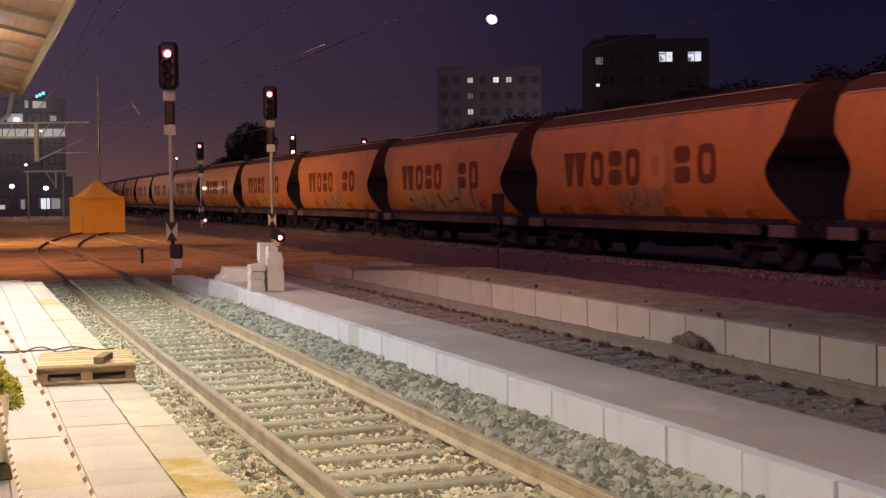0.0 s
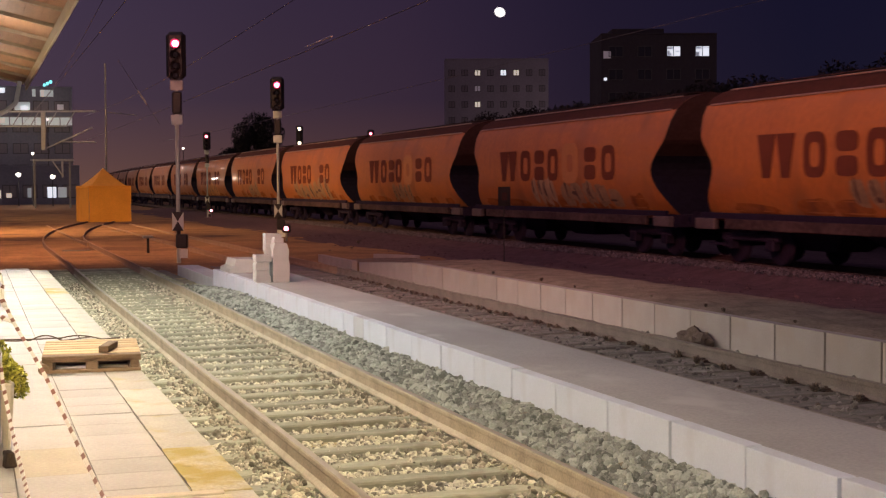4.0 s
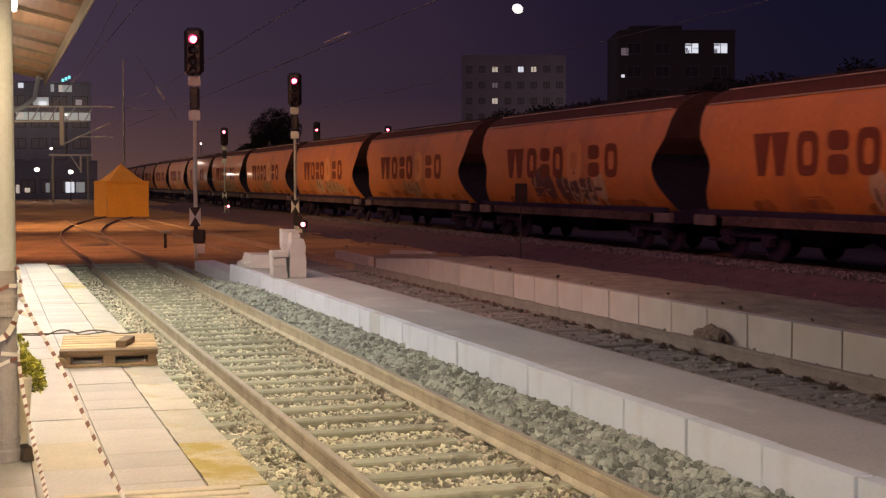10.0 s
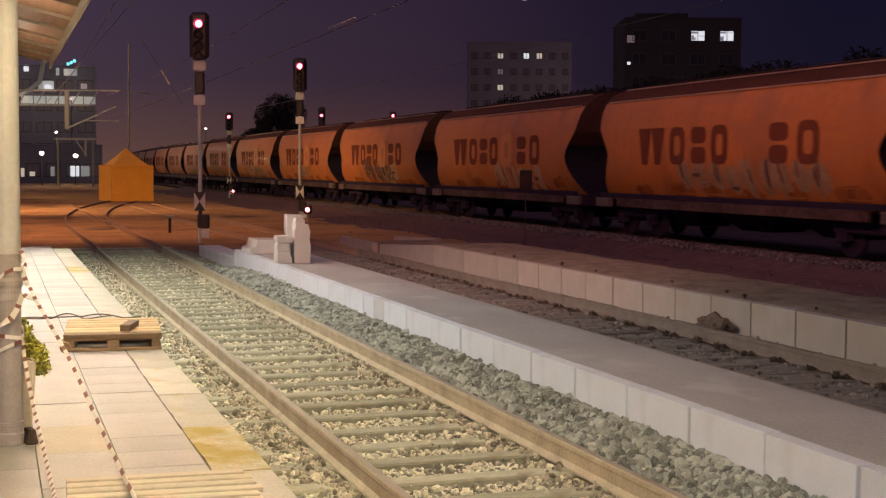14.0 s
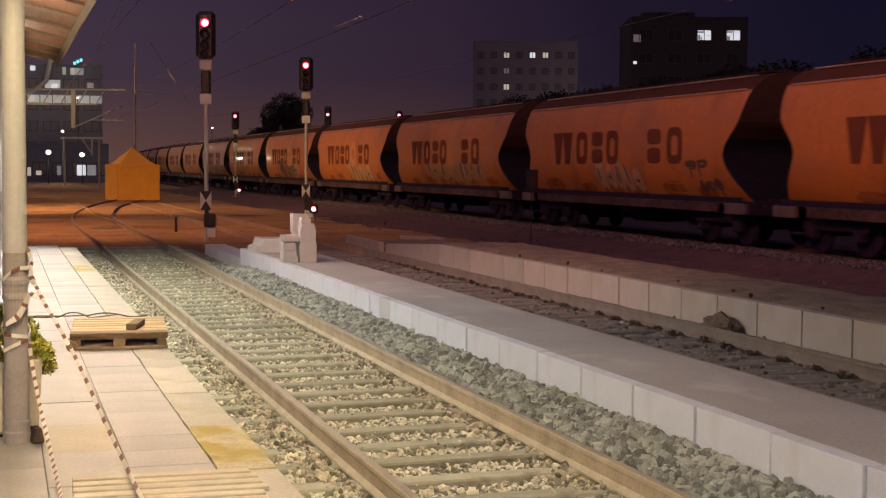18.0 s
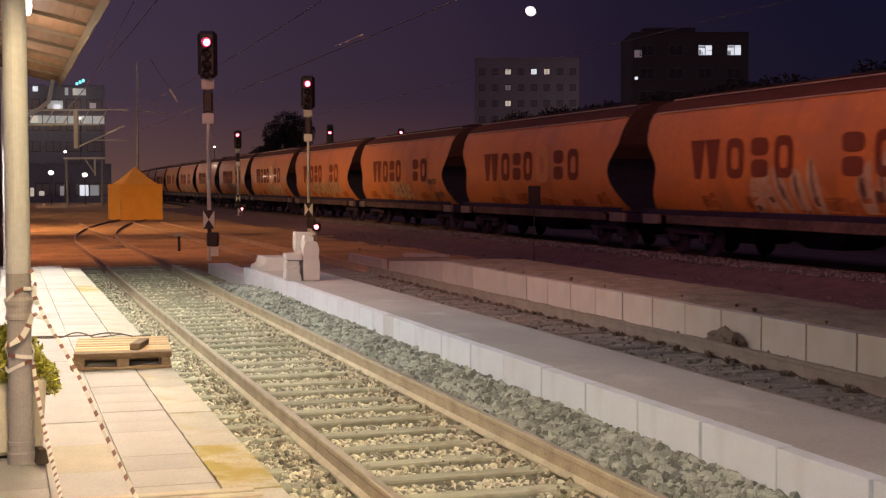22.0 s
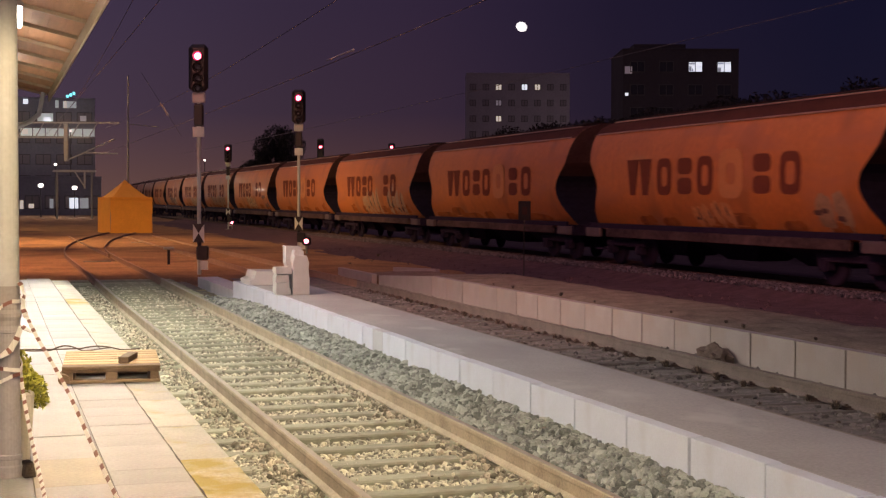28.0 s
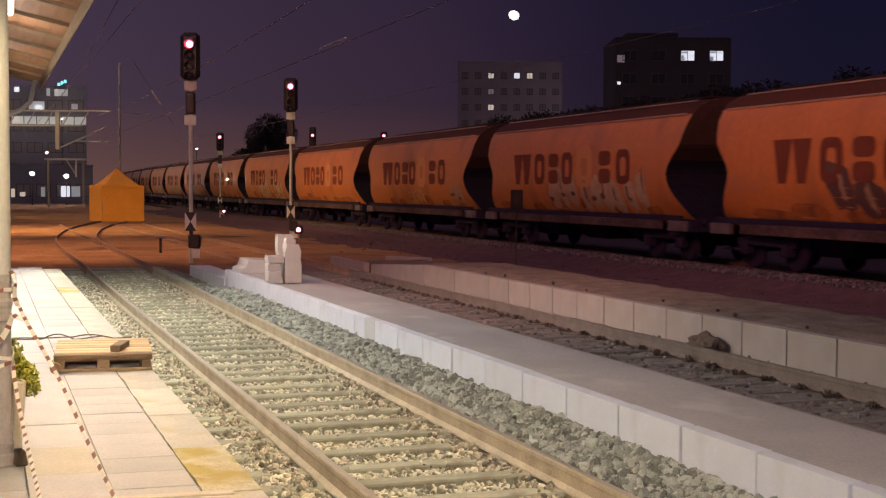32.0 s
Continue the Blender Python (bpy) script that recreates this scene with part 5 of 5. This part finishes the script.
moon = part("moon", lathe([(0.01, -12.2), (5, -11.2), (9, -8.2), (11.6, -4), (12.2, 0), (11.6, 4), (9, 8.2), (5, 11.2), (0.01, 12.2)], 24), G_MOON, None, at=pose(1097.8, 2825.7, 377.2, 0, 25, 0) @ Matrix.Diagonal((1, 1, 0.84, 1)), smooth=True)
tagged(moon, "bright gibbous moon in the night sky", "moon")


def crown_mesh(seed, n=18000):
    r = np.random.default_rng(seed)
    verts, faces = [], []
    for c in range(9):
        cx, cy, cz = r.uniform(-1.9, 1.9), r.uniform(-1.9, 1.9), r.uniform(-1.4, 1.8)
        v, f = leaf_cloud(n // 9, r.uniform(0.9, 1.6), r.uniform(0.9, 1.6), r.uniform(0.7, 1.2), 0.085, seed * 20 + c)
        b = len(verts)
        verts += [x + np.array((cx, cy, cz)) for x in v]
        faces += [tuple(i + b for i in q) for q in f]
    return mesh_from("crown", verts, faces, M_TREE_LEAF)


CROWNS = [crown_mesh(k + 1) for k in range(3)]


def tree(at, height, k, wide=1.25):
    t = thing("tree", at, "dark leafy tree behind the freight train", "tree", "trees behind the train")
    bm = rod((0, 0, 0), (0.1, 0, height * 0.62), 0.16, 0.08, 8)
    for a in range(4):
        add_rod(bm, (0.06, 0, height * (0.35 + 0.06 * a)), (math.cos(a * 1.7) * 1.3, math.sin(a * 1.7) * 1.3, height * (0.6 + 0.07 * a)), 0.06, 0.02, 6)
    part("trunk", bm, M_BARK, t)
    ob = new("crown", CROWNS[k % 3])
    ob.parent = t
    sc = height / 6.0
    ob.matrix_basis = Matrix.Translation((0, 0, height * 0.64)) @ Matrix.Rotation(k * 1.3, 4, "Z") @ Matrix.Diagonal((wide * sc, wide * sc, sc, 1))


for k in range(25):
    s = 18 + k * 2.2
    tree((27 + RNG.uniform(-1, 2.0) + s * 0.02, s, -0.27), 5.55 + 0.004 * s + RNG.uniform(-0.35, 0.35), k)
tree((28.4, 143.0, -0.27), 9.5, 1, 0.58)
tree((25.6, 144.0, -0.27), 6.4, 2, 0.8)


# ---- freight train ----
WAGON = 15.8
HALF = WAGON / 2
SECTION = ((0.78, 0.98), (1.00, 1.05), (1.17, 1.25), (1.325, 1.5), (1.415, 1.7), (1.47, 1.9), (1.494, 2.08), (1.50, 2.25), (1.499, 2.42), (1.49, 2.6), (1.478, 2.75), (1.46, 2.9), (1.442, 3.0), (1.40, 3.2), (1.31, 3.5),
           (1.17, 3.76), (0.98, 3.96), (0.70, 4.10), (0.36, 4.18), (0.0, 4.20))


def inset(z):
    zs = (0.9, 1.2, 1.35, 1.5, 1.7, 1.9, 2.08, 2.25, 2.42, 2.6, 2.75, 2.9, 3.0, 3.2, 3.5, 4.0, 4.3)
    es = (0.70, 0.87, 0.96, 1.09, 1.26, 1.42, 1.53, 1.57, 1.50, 1.34, 1.18, 1.02, 0.94, 0.87, 0.80, 0.72, 0.75)
    return float(np.interp(z, zs, es))


def side_at(z):
    return float(np.interp(z, [p[1] for p in SECTION], [p[0] for p in SECTION]))


def wagon_body():
    prof = [(-w, z) for w, z in SECTION] + [(w, z) for w, z in SECTION[-2::-1]]
    n, ns = len(prof), 12
    verts, faces = [], []
    for i in range(ns + 1):
        u = -1 + 2 * i / ns
        for x, z in prof:
            verts.append((x, u * (HALF - inset(z)), z))
    for i in range(ns):
        for j in range(n - 1):
            faces.append((i * n + j, (i + 1) * n + j, (i + 1) * n + j + 1, i * n + j + 1))
        faces.append((i * n + n - 1, (i + 1) * n + n - 1, (i + 1) * n, i * n))
    return mesh_from("body", verts, faces, M_WAGON, True)


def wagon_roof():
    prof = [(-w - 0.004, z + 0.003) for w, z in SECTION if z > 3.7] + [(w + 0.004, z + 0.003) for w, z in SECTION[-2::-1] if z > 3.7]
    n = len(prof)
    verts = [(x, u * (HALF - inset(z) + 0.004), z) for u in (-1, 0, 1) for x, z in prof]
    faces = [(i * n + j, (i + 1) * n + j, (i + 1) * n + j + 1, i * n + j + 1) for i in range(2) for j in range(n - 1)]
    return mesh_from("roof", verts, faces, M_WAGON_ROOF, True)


def wagon_end(sign, low, high, name, material_):
    verts, faces = [], []
    levels = [p for p in SECTION if low <= p[1] <= high]
    for w, z in levels:
        y = sign * (HALF - inset(z) - 0.004)
        verts += [(-w + 0.004, y, z), (w - 0.004, y, z)]
    for k in range(len(levels) - 1):
        f = (2 * k, 2 * k + 1, 2 * k + 3, 2 * k + 2)
        faces.append(f if sign < 0 else f[::-1])
    return mesh_from(name, verts, faces, material_)


def ring_plate(w, h, stroke, n=24, holes=1):
    """A rounded hollow plate in the plane (y, z), 1 cm thick, facing -x."""
    verts, faces = [], []
    for c in range(holes):
        ww = w / holes
        off = -w / 2 + ww * (c + 0.5)
        b = len(verts)
        for d in (0.0, 0.012):
            for (rw, rh) in ((ww / 2, h / 2), (ww / 2 - stroke, h / 2 - stroke)):
                for k in range(n):
                    a = 2 * math.pi * k / n
                    ca, sa = math.cos(a), math.sin(a)
                    verts.append((-d, off + rw * math.copysign(abs(ca) ** 0.55, ca), rh * math.copysign(abs(sa) ** 0.55, sa)))
        for k in range(n):
            q = (k + 1) % n
            faces.append((b + 2 * n + k, b + 2 * n + q, b + 3 * n + q, b + 3 * n + k))
            faces.append((b + k, b + q, b + 2 * n + q, b + 2 * n + k))
            faces.append((b + n + k, b + 3 * n + k, b + 3 * n + q, b + n + q))
    return verts, faces


# wide spaced marking: centre along the wagon (towards the rear is positive), width, holes
MARKS = ((3.60, 1.50, "wedges"), (2.14, 0.80, "ring"), (1.02, 0.74, "bars"), (-0.02, 0.78, "ring"), (-2.66, 0.76, "bars"), (-3.84, 0.84, "ring"))
MARK_MESH = {}


def mark_mesh(w, shape):
    """A plain painted shape: two wedges, a rounded ring, or two rounded bars."""
    if shape == "ring":
        v, f = ring_plate(w, 0.96, 0.22)
    elif shape == "bars":
        v, f = [], []
        for z in (-0.25, 0.25):
            bv, bf = ring_plate(w, 0.42, 0.2098)
            f += [tuple(i + len(v) for i in q) for q in bf]
            v += [(x, y, zz + z) for x, y, zz in bv]
    else:
        v, f = [], []
        for c in (-w / 4, w / 4):
            top, foot, b = w / 4 - 0.02, 0.15, len(v)
            ring = ((c - top, 0.48), (c - foot, -0.48), (c + foot, -0.48), (c + top, 0.48))
            v += [(-0.011, y, z) for y, z in ring] + [(0.0, y, z) for y, z in ring]
            f += [(b, b + 1, b + 2, b + 3)] + [(b + i, b + 4 + i, b + 4 + (i + 1) % 4, b + (i + 1) % 4) for i in range(4)]
    return mesh_from("marking", v, f, M_MARK)


for _, w, shape in MARKS:
    if (w, shape) not in MARK_MESH:
        MARK_MESH[(w, shape)] = mark_mesh(w, shape)
v, f = ring_plate(1.12, 1.18, 0.33, n=28)
RING_MESH = mesh_from("marking_ring", v, f, M_MARK_RING)


def blot(r, ya, w, za, h, proud, material_, slant=0.0):
    """One sprayed blot with an uneven rounded outline, laid on the curve of the body."""
    nu, nv = 9, 5
    seed = r.uniform(0, 50)
    verts = []
    for i in range(nu + 1):
        u = i / nu
        full = (1 - abs(2 * u - 1) ** 3.5) ** 0.5
        low = za + h * (0.5 - 0.5 * full) + h * 0.16 * noise.noise((seed, u * 3.1, 0))
        high = za + h * (0.5 + 0.5 * full) + h * 0.22 * noise.noise((seed, u * 2.7, 9))
        for j in range(nv + 1):
            z = low + (high - low) * j / nv
            verts.append((-(side_at(z) + proud), ya + w * u + slant * (z - za), z))
    m = nv + 1
    faces = [(i * m + j, i * m + j + 1, (i + 1) * m + j + 1, (i + 1) * m + j) for i in range(nu) for j in range(nv)]
    return mesh_from("graffiti_shape", verts, faces, material_)


def spray(seed, y0, y1, z0, z1, count, material_):
    """A row of blots, some with a darker or bare stroke inside and a run below."""
    r = np.random.default_rng(seed)
    shapes = []
    step = (y1 - y0) / count
    inner = M_SPRAY_DARK if material_ is not M_SPRAY_DARK else M_SPRAY_GREY
    for c in range(count):
        w, h = step * r.uniform(0.8, 1.08), (z1 - z0) * r.uniform(0.72, 1.0)
        ya, za = y1 - step * (c + 1), z0 + (z1 - z0) * r.uniform(0, 0.2)
        lean = r.uniform(-0.2, 0.2)
        lift = 0.006 + 0.0007 * c
        shapes.append(blot(r, ya, w, za, h, lift, material_, lean))
        for k in range(int(r.integers(1, 3))):
            tall = r.random() < 0.65
            iw, ih = (w * r.uniform(0.10, 0.20), h * r.uniform(0.4, 0.8)) if tall else (w * r.uniform(0.35, 0.6), h * r.uniform(0.10, 0.2))
            shapes.append(blot(r, ya + w * r.uniform(0.15, 0.6), iw, za + h * r.uniform(0.1, 0.45), ih, lift + 0.012 + 0.002 * k, inner, lean))
        if r.random() < 0.6:
            shapes.append(blot(r, ya + w * r.uniform(0.2, 0.7), 0.09, max(1.15, za - 0.25), 0.4, lift + 0.018, material_))
    return shapes


def bogie(parent, y):
    b = part("bogie", box(-0.95, 0.95, -0.22, 0.22, 0.52, 0.82, 0.04), M_WAGON_UNDER, parent, at=(0, y, 0))
    for x in (-0.98, 0.98):
        bm = box(x - 0.07, x + 0.07, -1.25, 1.25, 0.55, 0.72, 0.03)
        for yy in (-0.9, 0.9):
            add_box(bm, x - 0.12, x + 0.12, yy - 0.17, yy + 0.17, 0.34, 0.62, 0.03)
        part("side_frame", bm, M_WAGON_UNDER, b)
    return b


def wheelset():
    prof = [(0.08, -0.80), (0.46, -0.80), (0.49, -0.73), (0.49, -0.70), (0.30, -0.70), (0.28, -0.74), (0.09, -0.70),
            (0.09, 0.70), (0.28, 0.74), (0.30, 0.70), (0.49, 0.70), (0.49, 0.73), (0.46, 0.80), (0.08, 0.80)]
    bm = lathe(prof, 24, Matrix.Rotation(math.pi / 2, 4, "Y"))
    me = bpy.data.meshes.new("wheelset")
    bm.to_mesh(me)
    bm.free()
    me.materials.append(M_WAGON_UNDER)
    return me


def make_wagon():
    w = thing("hopper_wagon", (TRACK_3, 0, 0), "orange covered grain hopper wagon", "freight wagon", "wagons of the freight train")
    part("body", wagon_body(), None, w)
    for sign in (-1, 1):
        # the shade between wagons is put into these colours, darkest on the slope
        part("end_wall", wagon_end(sign, 2.55, 9.0, "end_wall", M_WAGON_END), None, w, "upper end wall in dark brown that carries its shade")
        part("end_slope", wagon_end(sign, 0.0, 2.65, "end_slope", M_WAGON_PIT), None, w, "sloping hopper end painted black as shade")
    for x in (-1.36, 1.36):
        part("side_sill", box(x - 0.06, x + 0.06, -HALF + 2.0, HALF - 2.0, 0.82, 1.06, 0.02), M_WAGON_SILL, w, "dusty pinkish side sill")
        # a dark strip between body and sill puts in the shade there
        part("side_flange", box(x - 0.04, x + 0.04, -HALF + 0.9, HALF - 0.9, 1.062, 1.20, 0.01), M_WAGON_UNDER, w, "dark strip drawn for the shade under the body")
        part("roof_rail", rod((x * 0.882, -HALF + 1.0, 3.77), (x * 0.882, HALF - 1.0, 3.77), 0.022, None, 6), M_WAGON_RAIL, w, "pale roof edge rail")
        part("roof_rail", rod((x * 0.56, -HALF + 1.2, 4.13), (x * 0.56, HALF - 1.2, 4.13), 0.018, None, 6), M_WAGON_RAIL, w, "pale upper roof rail")
    # the dark brown overlay puts the roof's shading into its colour
    part("roof", ROOF_MESH, None, w, "upper roof in dark paint that carries its shading")
    part("centre_beam", box(-0.3, 0.3, -HALF + 0.55, HALF - 0.55, 0.78, 1.06, 0.02), M_WAGON_UNDER, w)
    part("roof_walkway", box(-0.28, 0.28, -6.5, 6.5, 4.235, 4.265, 0.004), M_WAGON_END, w)
    for y in (-3.6, 0.0, 3.6):
        bm = box(-0.95, 0.95, y - 1.74, y + 1.74, 0.38, 0.98)
        for v in bm.verts:
            if v.co.z < 0.6:
                v.co.x *= 0.45
                v.co.y = y + (v.co.y - y) * 0.4
        part("hopper_outlet", bm, M_WAGON_UNDER, w)
    for s in (-1, 1):
        ye = s * (HALF - 0.55)
        part("end_platform", box(-1.32, 1.32, min(ye, ye - s * 0.9), max(ye, ye - s * 0.9), 1.05, 1.10), M_WAGON_UNDER, w)
        part("headstock", box(-1.32, 1.32, min(ye, ye - s * 0.12), max(ye, ye - s * 0.12), 0.78, 1.10, 0.02), M_WAGON_UNDER, w)
        part("end_step", box(-1.44, -1.30, min(ye - s * 0.1, ye - s * 1.0), max(ye - s * 0.1, ye - s * 1.0), 0.80, 1.06, 0.02), M_WAGON_STEP, w, "pale end step plate")
        for x in (-0.875, 0.875):
            part("buffer", lathe([(0.09, 0), (0.09, 0.33), (0.22, 0.34), (0.22, 0.38), (0.05, 0.4)], 14, Matrix.Translation((x, ye, 0.98)) @ Matrix.Rotation(-s * math.pi / 2, 4, "X")),
                 M_WAGON_UNDER, w)
        part("coupling", rod((0, ye, 0.9), (0, ye + s * 0.54, 0.8), 0.06, None, 8), M_WAGON_UNDER, w)
        bg = bogie(w, s * 5.4)
        for yy in (-0.9, 0.9):
            part("wheelset", WHEEL_MESH, None, bg, at=(0, yy, 0.49))
    part("sill_step", box(-1.45, -1.30, 6.0, 6.5, 0.45, 0.50), M_WAGON_UNDER, w)
    for y, width, holes in MARKS:
        part("marking", MARK_MESH[(width, holes)], None, w, "dark maroon marking shape", at=(-side_at(2.5) - 0.004, y, 2.475))
    return w


WHEEL_MESH = wheelset()
ROOF_MESH = wagon_roof()
SPRAYS = {
    0: [(-1.4, 1.2, 1.25, 1.95, 5, M_SPRAY_GREY)],
    -1: [(0.0, 1.9, 1.2, 2.1, 4, M_SPRAY_PALE), (-4.4, -0.4, 1.2, 1.9, 5, M_SPRAY_GREY)],
    -2: [(-1.2, 1.0, 1.25, 1.95, 4, M_SPRAY_GREY)],
    -3: [(-0.6, 2.2, 1.2, 2.15, 3, M_SPRAY_DARK), (-3.3, -0.6, 1.2, 2.1, 3, M_SPRAY_PALE), (-2.6, -0.2, 1.3, 2.0, 4, M_SPRAY_DARK)],
    -4: [(-4.2, 0.2, 1.15, 2.0, 6, M_SPRAY_PALE)],
    -5: [(-4.6, 2.2, 1.25, 2.15, 9, M_SPRAY_GREY)],
    -6: [(-1.7, 1.2, 1.2, 2.0, 5, M_SPRAY_PALE), (-5.6, -4.4, 1.85, 2.1, 2, M_SPRAY_DARK), (-6.1, -4.9, 1.3, 1.6, 3, M_SPRAY_DARK)],
    -7: [],
    -8: [(-1.4, 1.7, 1.0, 2.3, 5, M_SPRAY_PALE), (-5.2, -2.6, 1.0, 2.35, 4, M_SPRAY_PALE)],
    -9: [],
    -10: [(-1.2, 0.9, 1.2, 1.85, 4, M_SPRAY_YELLOW), (-6.0, -4.6, 1.2, 2.0, 2, M_SPRAY_GREY)],
    -11: [(-5.2, 1.6, 1.2, 2.3, 9, M_SPRAY_PALE)],
    -12: [(0.2, 2.4, 1.2, 2.3, 2, M_SPRAY_DARK)],
    1: [(-4.0, 3.8, 1.1, 2.2, 7, M_SPRAY_GREY)],
    2: [(-2.0, 1.0, 1.2, 2.0, 4, M_SPRAY_GREY)],
    3: [(-3.0, 2.0, 1.2, 2.1, 5, M_SPRAY_YELLOW)],
}
# dirt thrown up on the lower sides, in a few shapes shared by all wagons
DIRT_RNG = np.random.default_rng(31)
DIRT = [blot(DIRT_RNG, 0.0, DIRT_RNG.uniform(0.9, 2.4), 1.13, DIRT_RNG.uniform(0.22, 0.55), 0.003, M_WAGON_DIRT, 0.0) for _ in range(7)]
for me in DIRT:
    me.name = "dirt_patch"
WAGONS = {}
first_wagon = make_wagon()
for k in range(-13, 13):
    w = first_wagon if k == -13 else copy_thing(first_wagon, pose(TRACK_3, 0, 0))
    WAGONS[k] = w
RINGED = (-12, -11, -10, -9, -7, -4, -3, -2, -1, 0)
for k, w in WAGONS.items():
    if k in RINGED:
        part("marking_ring", RING_MESH, None, w, "pale orange ring", at=(-side_at(2.5) - 0.004, -1.27, 2.5))
    for j, args in enumerate(SPRAYS.get(k, [])):
        y0, y1, z0, z1, n, mat = args
        for me in spray(k * 7 + j + 200, y0, y1, z0, z1, n, mat):
            part("graffiti_shape", me, None, w, "sprayed " + me.materials[0].name.split("_")[0] + " graffiti shape")
    y = -6.2 + DIRT_RNG.uniform(0, 0.8)
    while y < 4.4:
        part("dirt_patch", DIRT[int(DIRT_RNG.integers(len(DIRT)))], None, w, "dull brown dirt patch", at=(DIRT_RNG.uniform(0.0, 0.001), y, 0))
        y += DIRT_RNG.uniform(1.2, 2.4)
    if SPRAYS.get(k):
        tagged(w, "orange covered grain hopper wagon with sprayed graffiti")


def train_run(t):
    """How far the gap behind the wagon that starts the count lies along the track at t seconds."""
    return 24.81 + 5.36 * t + 0.00269 * t * t + 0.000156 * t ** 3


def motions():
    # the signal behind the train falls to red
    for ob in changing_signal.children_recursive:
        if ob.name.startswith("vane"):
            walk(ob, [(t, pose(0, 0, z)) for t, z in ((0, 0.0), (4.3, 0.0), (4.5, 0.28), (32, 0.28))])
    for k, w in WAGONS.items():
        rows = []
        for i in range(17):
            t = 2.0 * i
            s = train_run(t) + WAGON * (k + 0.5)
            rows.append((t, pose(TRACK_3 + bend_train(s), s, 0, 0, 0, -math.degrees(heading(bend_train, s)))))
        walk(w, rows)
        for ob in w.children_recursive:
            if ob.name.startswith("wheelset"):
                y = ob.matrix_basis.translation.y
                turns = []
                for i in range(321):
                    t = 0.1 * i
                    turns.append((t, pose(0, y, 0.49, -math.degrees((train_run(t) - train_run(0)) / 0.49))))
                walk(ob, turns)


motions()
